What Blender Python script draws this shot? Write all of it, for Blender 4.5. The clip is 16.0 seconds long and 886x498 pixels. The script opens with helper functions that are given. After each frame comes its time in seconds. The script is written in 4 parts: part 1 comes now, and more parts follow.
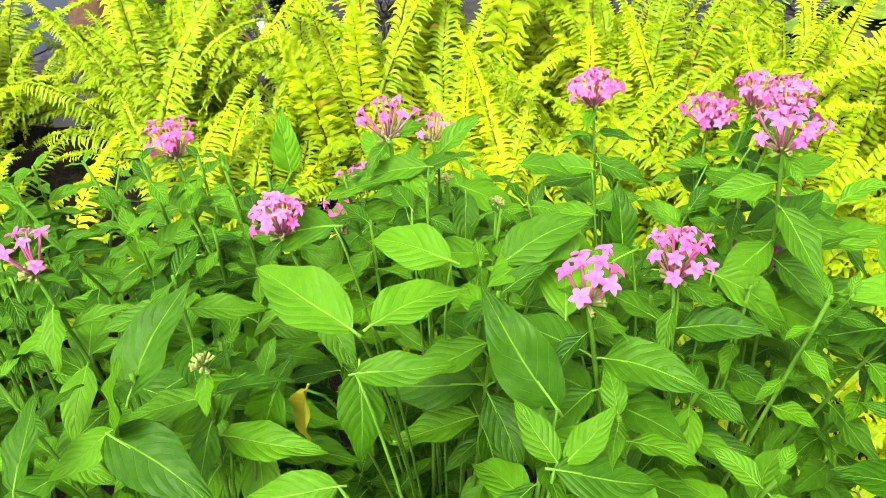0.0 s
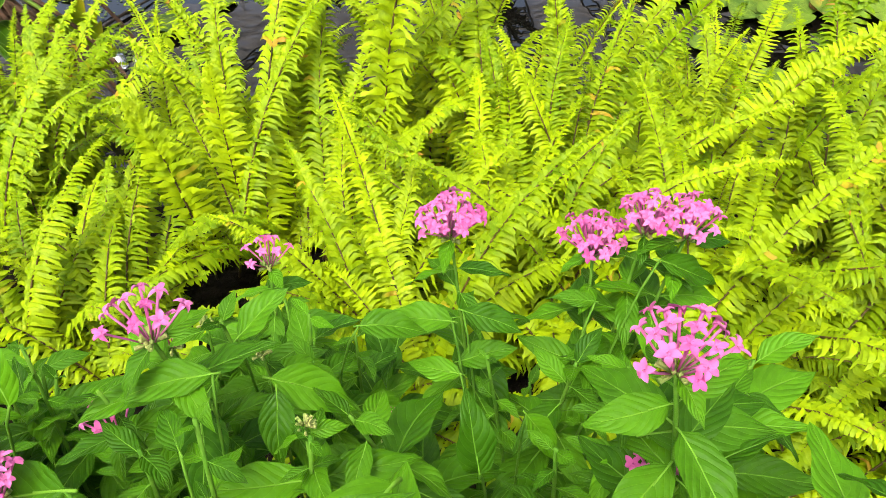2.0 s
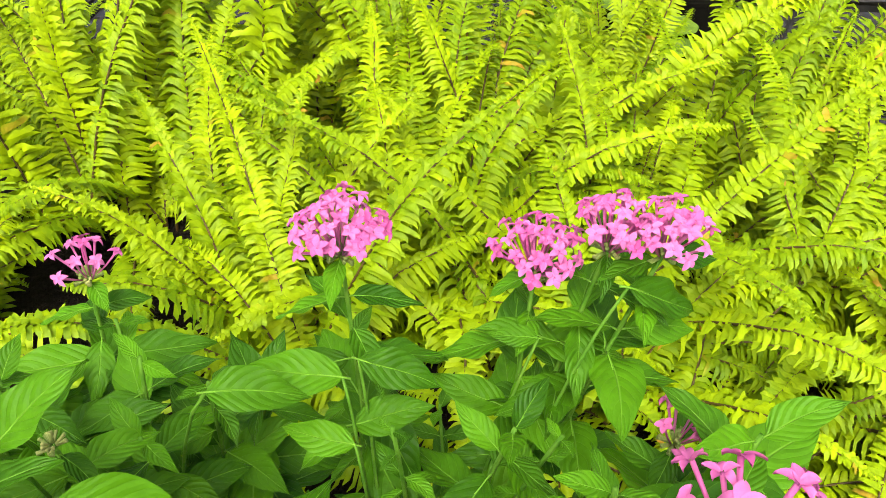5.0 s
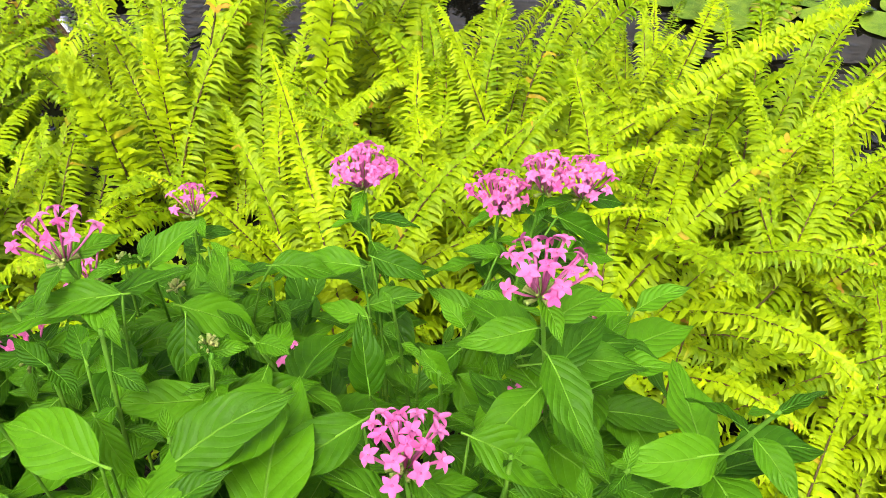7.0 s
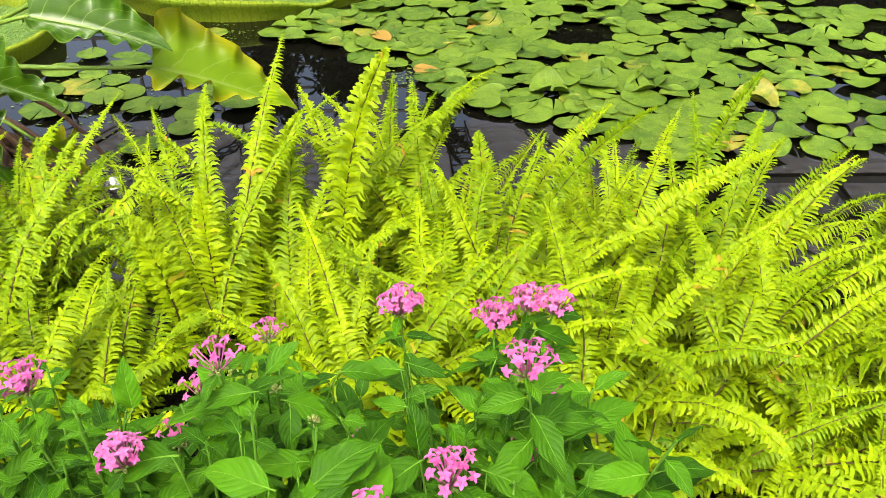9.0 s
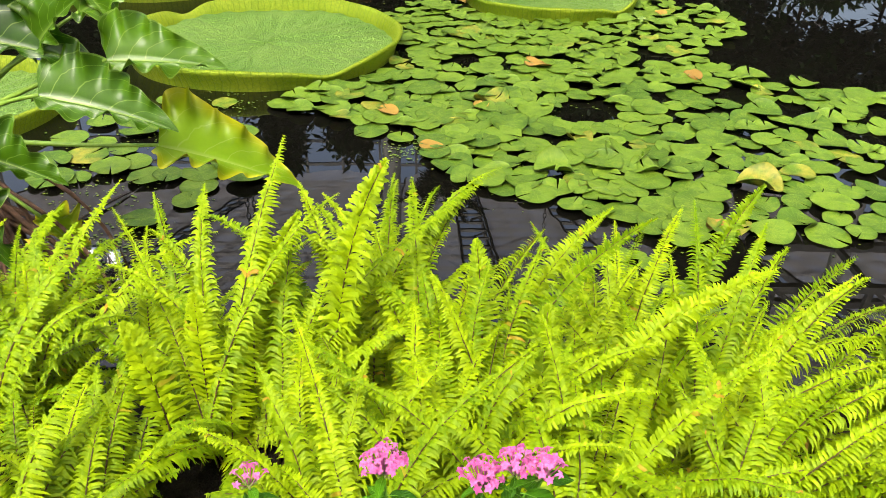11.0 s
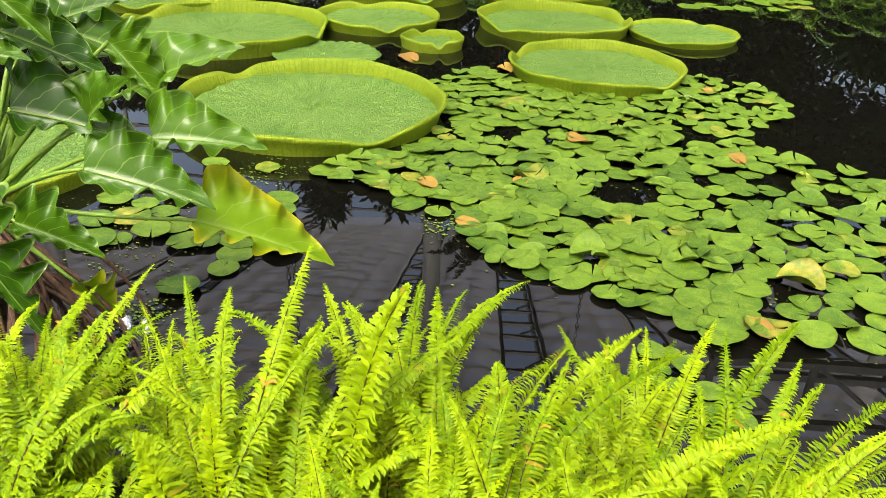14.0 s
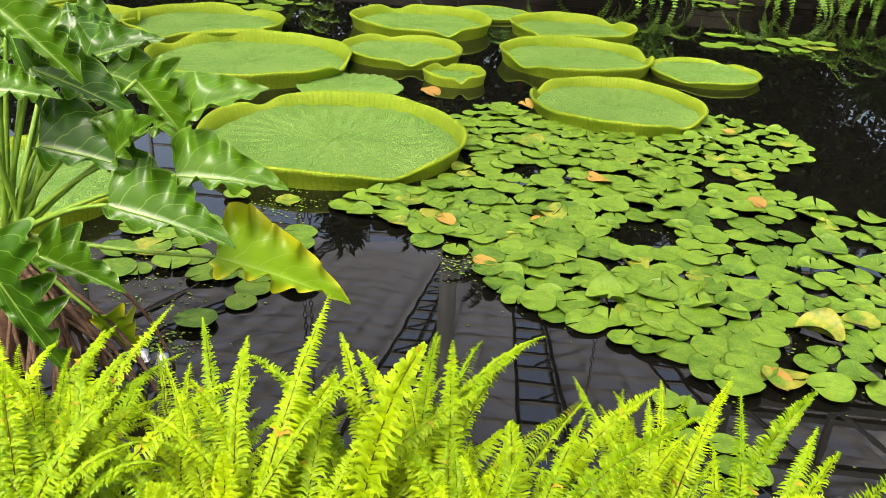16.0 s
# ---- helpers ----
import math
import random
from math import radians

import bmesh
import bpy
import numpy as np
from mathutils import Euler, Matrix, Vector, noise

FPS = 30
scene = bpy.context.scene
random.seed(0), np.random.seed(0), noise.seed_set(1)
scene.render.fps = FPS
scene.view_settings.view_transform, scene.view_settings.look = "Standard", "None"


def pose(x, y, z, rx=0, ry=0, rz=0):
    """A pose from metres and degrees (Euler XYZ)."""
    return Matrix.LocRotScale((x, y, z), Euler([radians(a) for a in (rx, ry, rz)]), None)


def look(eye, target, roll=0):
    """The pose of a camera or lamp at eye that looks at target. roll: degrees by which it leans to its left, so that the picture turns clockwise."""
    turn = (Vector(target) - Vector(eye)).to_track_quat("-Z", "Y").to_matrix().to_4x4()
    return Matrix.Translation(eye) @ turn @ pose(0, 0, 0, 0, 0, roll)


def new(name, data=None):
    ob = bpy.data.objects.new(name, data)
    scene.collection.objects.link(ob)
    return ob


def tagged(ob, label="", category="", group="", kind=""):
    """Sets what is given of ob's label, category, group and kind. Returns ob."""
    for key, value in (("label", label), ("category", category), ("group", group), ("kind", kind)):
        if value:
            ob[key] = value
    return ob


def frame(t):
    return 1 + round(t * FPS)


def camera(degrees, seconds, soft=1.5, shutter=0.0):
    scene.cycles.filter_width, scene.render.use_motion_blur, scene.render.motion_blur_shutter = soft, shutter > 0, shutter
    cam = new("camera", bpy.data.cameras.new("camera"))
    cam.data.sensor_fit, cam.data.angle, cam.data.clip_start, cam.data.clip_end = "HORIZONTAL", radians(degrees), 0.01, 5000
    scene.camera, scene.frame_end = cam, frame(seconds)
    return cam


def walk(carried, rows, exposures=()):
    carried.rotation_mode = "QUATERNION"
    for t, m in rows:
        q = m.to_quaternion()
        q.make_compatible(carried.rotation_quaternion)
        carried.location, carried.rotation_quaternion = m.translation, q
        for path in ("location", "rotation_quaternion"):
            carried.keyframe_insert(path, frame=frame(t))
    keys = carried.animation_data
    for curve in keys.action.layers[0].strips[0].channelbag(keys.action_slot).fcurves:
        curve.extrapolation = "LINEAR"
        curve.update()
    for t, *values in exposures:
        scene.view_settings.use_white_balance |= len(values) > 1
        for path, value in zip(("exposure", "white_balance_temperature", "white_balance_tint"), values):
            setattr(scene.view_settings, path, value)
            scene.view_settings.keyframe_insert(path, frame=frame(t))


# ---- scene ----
cam = camera(57.9, 16.0, soft=0.4)
PATH = [
    (0, (0.136, 0.057, 1.108), (-0.15, 1.495, -0.253), -4.4),
    (0.5, (0.159, 0.091, 1.103), (-0.092, 1.544, -0.248), -4.3),
    (1, (0.174, 0.118, 1.102), (-0.057, 1.578, -0.246), -4.3),
    (1.5, (0.185, 0.15, 1.1), (-0.012, 1.608, -0.255), -5.1),
    (2, (0.176, 0.213, 1.093), (0.058, 1.673, -0.269), -3.5),
    (2.5, (0.174, 0.281, 1.063), (0.172, 1.734, -0.311), -0.5),
    (3, (0.173, 0.332, 1.037), (0.264, 1.722, -0.398), 1.5),
    (3.5, (0.17, 0.357, 1.022), (0.312, 1.713, -0.441), 3.1),
    (3.7, (0.169, 0.361, 1.019), (0.322, 1.709, -0.451), 3.6),
    (5.8, (0.176, 0.282, 1.05), (0.317, 1.649, -0.403), 4.5),
    (6, (0.181, 0.267, 1.058), (0.306, 1.643, -0.388), 4.0),
    (6.5, (0.194, 0.224, 1.076), (0.269, 1.628, -0.347), 2.9),
    (7, (0.2, 0.178, 1.095), (0.207, 1.625, -0.286), 2.3),
    (7.5, (0.2, 0.141, 1.108), (0.155, 1.604, -0.255), 1.2),
    (8, (0.201, 0.114, 1.144), (0.173, 1.627, -0.164), 0.1),
    (8.5, (0.191, 0.062, 1.198), (0.22, 1.664, 0.001), -0.3),
    (9, (0.18, 0.025, 1.223), (0.211, 1.663, 0.077), 0.1),
    (9.5, (0.177, 0.022, 1.244), (0.203, 1.687, 0.136), 1.3),
    (10, (0.18, 0.041, 1.26), (0.203, 1.731, 0.191), 0.9),
    (10.2, (0.182, 0.049, 1.265), (0.204, 1.746, 0.207), 1.0),
    (12.3, (0.208, 0.122, 1.328), (0.206, 1.878, 0.372), 1.3),
    (12.5, (0.208, 0.122, 1.337), (0.181, 1.892, 0.406), 1.1),
    (13, (0.211, 0.131, 1.348), (0.161, 1.91, 0.435), 1.0),
    (13.5, (0.214, 0.143, 1.36), (0.141, 1.914, 0.432), 1.8),
    (14, (0.214, 0.153, 1.375), (0.127, 1.919, 0.44), 2.5),
    (14.5, (0.216, 0.16, 1.394), (0.117, 1.948, 0.504), 1.9),
    (15, (0.216, 0.164, 1.408), (0.105, 1.959, 0.533), 2.2),
    (15.5, (0.213, 0.163, 1.416), (0.088, 1.956, 0.538), 2.7),
    (16, (0.21, 0.167, 1.421), (0.076, 1.958, 0.542), 3.4),
]
walk(cam, [(t, look(eye, target, roll)) for t, eye, target, roll in PATH], exposures=[(0.0, 2.38), (0.8, 2.42), (1.4, 2.14), (2.2, 1.95), (7.0, 1.94), (9.0, 1.87), (13.0, 1.87), (16.0, 1.92)])

# ---------------------------------------------------------------- world and light
world = bpy.data.worlds.new("overcast_sky")
scene.world = world
world.use_nodes = True
wn = world.node_tree
sky = wn.nodes.new("ShaderNodeTexSky")
sky.sky_type = "NISHITA"
sky.sun_disc = False
sky.sun_elevation = radians(61)
sky.sun_rotation = radians(200)
sky.air_density, sky.dust_density, sky.ozone_density = 1.0, 10.0, 0.0
wn.nodes["Background"].inputs["Strength"].default_value = 0.15
wn.links.new(sky.outputs["Color"], wn.nodes["Background"].inputs["Color"])
sun = new("sun", bpy.data.lights.new("sun", "SUN"))
sun.data.energy, sun.data.angle, sun.data.color = 2.0, radians(25), (1.0, 0.97, 0.90)
sun.matrix_world = look((-0.9, -2.6, 5.0), (0, 0, 0))

rng = np.random.default_rng(7)


def uni(a, b):
    return float(rng.uniform(a, b))


# ---------------------------------------------------------------- materials
def node_mat(name):
    m = bpy.data.materials.new(name)
    m.use_nodes = True
    nt = m.node_tree
    return m, nt, nt.nodes["Principled BSDF"], nt.nodes["Material Output"]


def add(nt, kind, **values):
    n = nt.nodes.new(kind)
    for k, v in values.items():
        n.inputs[k.replace("_", " ")].default_value = v
    return n


def ramp(nt, source, stops):
    n = nt.nodes.new("ShaderNodeValToRGB")
    els = n.color_ramp.elements
    while len(els) < len(stops):
        els.new(0.5)
    for e, (p, c) in zip(els, stops):
        e.position = p
        e.color = (*c, 1) if len(c) == 3 else c
    nt.links.new(source, n.inputs["Fac"])
    return n.outputs["Color"]


def math_node(nt, op, a, b=None, clamp=False):
    n = nt.nodes.new("ShaderNodeMath")
    n.operation, n.use_clamp = op, clamp
    for i, v in enumerate((a, b)):
        if v is None:
            continue
        if isinstance(v, (int, float)):
            n.inputs[i].default_value = v
        else:
            nt.links.new(v, n.inputs[i])
    return n.outputs[0]


def mix(nt, fac, a, b, blend="MIX"):
    n = nt.nodes.new("ShaderNodeMix")
    n.data_type, n.blend_type = "RGBA", blend
    for key, v in (("Factor", fac), ("A", a), ("B", b)):
        sock = [s for s in n.inputs if s.name == key and (s.type == "RGBA" if key != "Factor" else s.type == "VALUE")][0]
        if isinstance(v, (int, float)):
            sock.default_value = v
        elif isinstance(v, tuple):
            sock.default_value = (*v, 1)
        else:
            nt.links.new(v, sock)
    return [s for s in n.outputs if s.type == "RGBA"][0]


def noise_tex(nt, scale, detail=4.0, rough=0.6, coord=None):
    n = add(nt, "ShaderNodeTexNoise", Scale=scale, Detail=detail, Roughness=rough)
    if coord is None:
        coord = nt.nodes.new("ShaderNodeNewGeometry").outputs["Position"]
    nt.links.new(coord, n.inputs["Vector"])
    return n.outputs["Fac"]


def bump(nt, bsdf, height, strength=0.3, distance=0.002):
    n = add(nt, "ShaderNodeBump", Strength=strength, Distance=distance)
    nt.links.new(height, n.inputs["Height"])
    nt.links.new(n.outputs["Normal"], bsdf.inputs["Normal"])
    return n.outputs["Normal"]


def translucent(nt, bsdf, out, color, share):
    """A thin leaf: part of the light comes through."""
    t = nt.nodes.new("ShaderNodeBsdfTranslucent")
    nt.links.new(color, t.inputs["Color"])
    m = nt.nodes.new("ShaderNodeMixShader")
    m.inputs["Fac"].default_value = share
    nt.links.new(bsdf.outputs[0], m.inputs[1])
    nt.links.new(t.outputs[0], m.inputs[2])
    nt.links.new(m.outputs[0], out.inputs["Surface"])


def leaf_mat(name, dark, light, old=None, rough=0.45, share=0.3, veins=0, vein_color=None, vein_bump=0.4, spec=0.4, old_from=0.8, scale=30.0, edge_old=0.0, spread=(0.5, 0.2, 0.45), vein_thin=9.0, vein_side=0.28, vein_slope=0.17, pale_edge=0.0, radial=0.0):
    """Leaf surface; uv: x from edge to edge, y from stalk to tip."""
    m, nt, bsdf, out = node_mat(name)
    rnd = nt.nodes.new("ShaderNodeObjectInfo").outputs["Random"]
    isl = nt.nodes.new("ShaderNodeNewGeometry").outputs["Random Per Island"]
    both = math_node(nt, "FRACT", math_node(nt, "ADD", rnd, isl))
    blot = noise_tex(nt, scale)
    f = math_node(nt, "ADD", math_node(nt, "MULTIPLY", rnd, spread[0]), math_node(nt, "MULTIPLY", isl, spread[1]))
    f = math_node(nt, "ADD", f, math_node(nt, "MULTIPLY", blot, spread[2]))
    f = math_node(nt, "ADD", f, math_node(nt, "MULTIPLY", math_node(nt, "SUBTRACT", noise_tex(nt, scale * 6, 5, 0.7), 0.5), 0.40), clamp=True)
    col = mix(nt, f, dark, light)
    height = noise_tex(nt, scale * 12)
    if old:
        spot = math_node(nt, "GREATER_THAN", both, old_from)
        patch = ramp(nt, noise_tex(nt, scale * 0.7), [(0.42, (0, 0, 0)), (0.62, (1, 1, 1))])
        col = mix(nt, math_node(nt, "MULTIPLY", spot, patch), col, old)
    if veins:
        uv = nt.nodes.new("ShaderNodeTexCoord").outputs["UV"]
        sep = nt.nodes.new("ShaderNodeSeparateXYZ")
        nt.links.new(uv, sep.inputs[0])
        across = math_node(nt, "MULTIPLY", math_node(nt, "ABSOLUTE", math_node(nt, "SUBTRACT", sep.outputs[0], 0.5)), 2.0)
        mid = math_node(nt, "SUBTRACT", 1.0, math_node(nt, "MULTIPLY", across, 20.0), clamp=True)
        phase = math_node(nt, "MULTIPLY", math_node(nt, "SUBTRACT", sep.outputs[1], math_node(nt, "MULTIPLY", math_node(nt, "POWER", across, 1.3), vein_slope)), float(veins))
        phase = math_node(nt, "ADD", phase, math_node(nt, "MULTIPLY", math_node(nt, "SUBTRACT", math_node(nt, "ADD", noise_tex(nt, scale * 1.5, 2), rnd), 1.0), 0.9))
        saw = math_node(nt, "ABSOLUTE", math_node(nt, "SUBTRACT", math_node(nt, "FRACT", phase), 0.5))
        side = math_node(nt, "SUBTRACT", 1.0, math_node(nt, "MULTIPLY", saw, vein_thin), clamp=True)
        rib = math_node(nt, "MAXIMUM", mid, math_node(nt, "MULTIPLY", side, vein_side))
        col = mix(nt, rib, col, vein_color)
        if pale_edge:
            col = mix(nt, math_node(nt, "MULTIPLY", math_node(nt, "GREATER_THAN", across, 0.955), pale_edge), col, vein_color)
        height = math_node(nt, "ADD", math_node(nt, "MULTIPLY", math_node(nt, "POWER", saw, 0.5), 0.8), math_node(nt, "ADD", math_node(nt, "MULTIPLY", height, 0.25), math_node(nt, "MULTIPLY", noise_tex(nt, scale * 4, 3), 0.9)))
        height = math_node(nt, "SUBTRACT", height, math_node(nt, "MULTIPLY", mid, 0.8))
        if edge_old:
            rim = math_node(nt, "MULTIPLY", math_node(nt, "POWER", across, 4.0), noise_tex(nt, 9.0), clamp=True)
            col = mix(nt, math_node(nt, "MULTIPLY", rim, edge_old, clamp=True), col, old)
    if radial:
        own = nt.nodes.new("ShaderNodeTexCoord").outputs["Object"]
        sep = nt.nodes.new("ShaderNodeSeparateXYZ")
        nt.links.new(own, sep.inputs[0])
        turn = math_node(nt, "ARCTAN2", sep.outputs[1], sep.outputs[0])
        rad = math_node(nt, "SQRT", math_node(nt, "ADD", math_node(nt, "POWER", math_node(nt, "ABSOLUTE", sep.outputs[0]), 2.0), math_node(nt, "POWER", math_node(nt, "ABSOLUTE", sep.outputs[1]), 2.0)))
        ray = math_node(nt, "ABSOLUTE", math_node(nt, "SINE", math_node(nt, "MULTIPLY", turn, 7.5)))
        ray = math_node(nt, "SUBTRACT", 1.0, math_node(nt, "MULTIPLY", ray, 5.0), clamp=True)
        fade = math_node(nt, "SUBTRACT", 1.0, rad, clamp=True)
        col = mix(nt, math_node(nt, "MULTIPLY", math_node(nt, "MULTIPLY", ray, fade), radial, clamp=True), col, (0.22, 0.33, 0.06))
        stain = ramp(nt, noise_tex(nt, 34.0, 6, 0.75), [(0.50, (0, 0, 0)), (0.66, (1, 1, 1))])
        col = mix(nt, math_node(nt, "MULTIPLY", stain, 0.45), col, (0.20, 0.27, 0.022))
        shade = ramp(nt, noise_tex(nt, 17.0, 3, 0.6), [(0.36, (1, 1, 1)), (0.50, (0, 0, 0))])
        col = mix(nt, math_node(nt, "MULTIPLY", shade, 0.40), col, (0.022, 0.075, 0.006))
        speck = ramp(nt, noise_tex(nt, 75.0, 5, 0.8), [(0.62, (0, 0, 0)), (0.68, (1, 1, 1))])
        col = mix(nt, math_node(nt, "MULTIPLY", speck, 0.7), col, (0.035, 0.050, 0.008))
    nt.links.new(col, bsdf.inputs["Base Color"])
    bsdf.inputs["Roughness"].default_value = rough
    bsdf.inputs["Specular IOR Level"].default_value = spec
    bump(nt, bsdf, height, vein_bump, 0.0015)
    translucent(nt, bsdf, out, col, share)
    return m


def plain_mat(name, a, b, scale=20.0, rough=0.6, metal=0.0, bump_by=0.3, dist=0.003, spec=0.4):
    m, nt, bsdf, out = node_mat(name)
    col = mix(nt, ramp(nt, noise_tex(nt, scale, 6), [(0.3, (0, 0, 0)), (0.7, (1, 1, 1))]), a, b)
    nt.links.new(col, bsdf.inputs["Base Color"])
    bsdf.inputs["Roughness"].default_value, bsdf.inputs["Metallic"].default_value = rough, metal
    bsdf.inputs["Specular IOR Level"].default_value = spec
    bump(nt, bsdf, noise_tex(nt, scale * 6), bump_by, dist)
    return m


FERN = leaf_mat("golden_fern_leaf", (0.028, 0.118, 0.0008), (0.40, 0.545, 0.0030), old=(0.38, 0.228, 0.0228), old_from=0.988, rough=0.45, share=0.11, vein_bump=0.25, scale=26, spec=0.12, spread=(0.34, 0.24, 0.42))
RACHIS = plain_mat("fern_stalk", (0.030, 0.018, 0.004), (0.10, 0.065, 0.010), 60, 0.6)
PENTAS = leaf_mat("pentas_leaf", (0.008, 0.052, 0.0010), (0.088, 0.262, 0.005), rough=0.45, share=0.16, veins=7, vein_color=(0.15, 0.34, 0.03), vein_bump=0.55, spec=0.12, spread=(0.72, 0.0, 0.36), vein_thin=20.0, vein_side=0.22, vein_slope=0.34)
PENTAS_OLD = leaf_mat("pentas_leaf_yellowed", (0.19, 0.26, 0.012), (0.40, 0.36, 0.02), rough=0.55, share=0.2, veins=9, vein_color=(0.30, 0.30, 0.03), vein_bump=0.3, spec=0.1)
PENTAS_STEM = plain_mat("pentas_stem", (0.05, 0.17, 0.010), (0.12, 0.26, 0.025), 90, 0.6, spec=0.1)
PETAL = leaf_mat("pink_petal", (0.50, 0.060, 0.27), (0.66, 0.21, 0.46), rough=0.55, share=0.25, scale=60, vein_bump=0.15, spec=0.2, spread=(0.6, 0.2, 0.3))
BUD = plain_mat("green_bud", (0.15, 0.27, 0.035), (0.30, 0.30, 0.10), 160, 0.6)
LILY = leaf_mat("water_lily_pad", (0.018, 0.066, 0.003), (0.122, 0.212, 0.014), old=(0.27, 0.25, 0.03), old_from=0.95, rough=0.45, share=0.08, scale=22, vein_bump=0.5, spec=0.25, spread=(0.65, 0.1, 0.55), radial=1.2)
LILY_DEAD = leaf_mat("withered_lily_pad", (0.16, 0.075, 0.022), (0.38, 0.255, 0.045), rough=0.7, share=0.1, scale=25, vein_bump=0.5, spec=0.2)
PHILO = leaf_mat("philodendron_leaf", (0.012, 0.058, 0.002), (0.082, 0.19, 0.005), rough=0.30, share=0.24, veins=7, vein_color=(0.22, 0.34, 0.06), vein_bump=0.30, spec=0.32, scale=9, vein_thin=22.0, vein_side=0.7, vein_slope=0.42, pale_edge=0.6, spread=(0.65, 0.0, 0.4))
PHILO_OLD = leaf_mat("philodendron_leaf_yellowing", (0.11, 0.24, 0.004), (0.22, 0.36, 0.008), old=(0.62, 0.52, 0.015), old_from=2.0, rough=0.30, share=0.25, veins=6, vein_color=(0.25, 0.36, 0.06), vein_bump=0.35, spec=0.2, scale=9, edge_old=1.25, vein_thin=22.0, vein_side=0.7, vein_slope=0.42)
PETIOLE = plain_mat("petiole", (0.10, 0.20, 0.015), (0.19, 0.31, 0.03), 50, 0.45)
ROOT = plain_mat("aerial_root", (0.035, 0.019, 0.011), (0.13, 0.068, 0.036), 60, 0.8, bump_by=0.6)
BARK = plain_mat("wet_bark", (0.012, 0.009, 0.006), (0.035, 0.024, 0.015), 70, 0.6, bump_by=0.6)
SOIL = plain_mat("dark_soil", (0.006, 0.005, 0.003), (0.020, 0.016, 0.010), 25, 0.95, bump_by=1.0, dist=0.02, spec=0.1)
STONE = plain_mat("far_bank_stone", (0.012, 0.008, 0.006), (0.032, 0.023, 0.016), 9, 0.9, bump_by=0.8, dist=0.01)
STEEL = plain_mat("painted_steel", (0.10, 0.105, 0.105), (0.15, 0.155, 0.155), 5, 0.6)
COLUMN = plain_mat("white_column_paint", (0.20, 0.21, 0.21), (0.27, 0.28, 0.27), 4, 0.6)
METAL = plain_mat("brushed_metal", (0.55, 0.56, 0.58), (0.72, 0.72, 0.72), 40, 0.25, metal=1.0, bump_by=0.1)
FAR_FERN = leaf_mat("far_fern_leaf", (0.0532, 0.152, 0.0076), (0.1672, 0.304, 0.0152), rough=0.5, share=0.2, scale=9)
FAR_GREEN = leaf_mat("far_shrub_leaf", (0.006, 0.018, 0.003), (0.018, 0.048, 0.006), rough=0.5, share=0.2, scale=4)


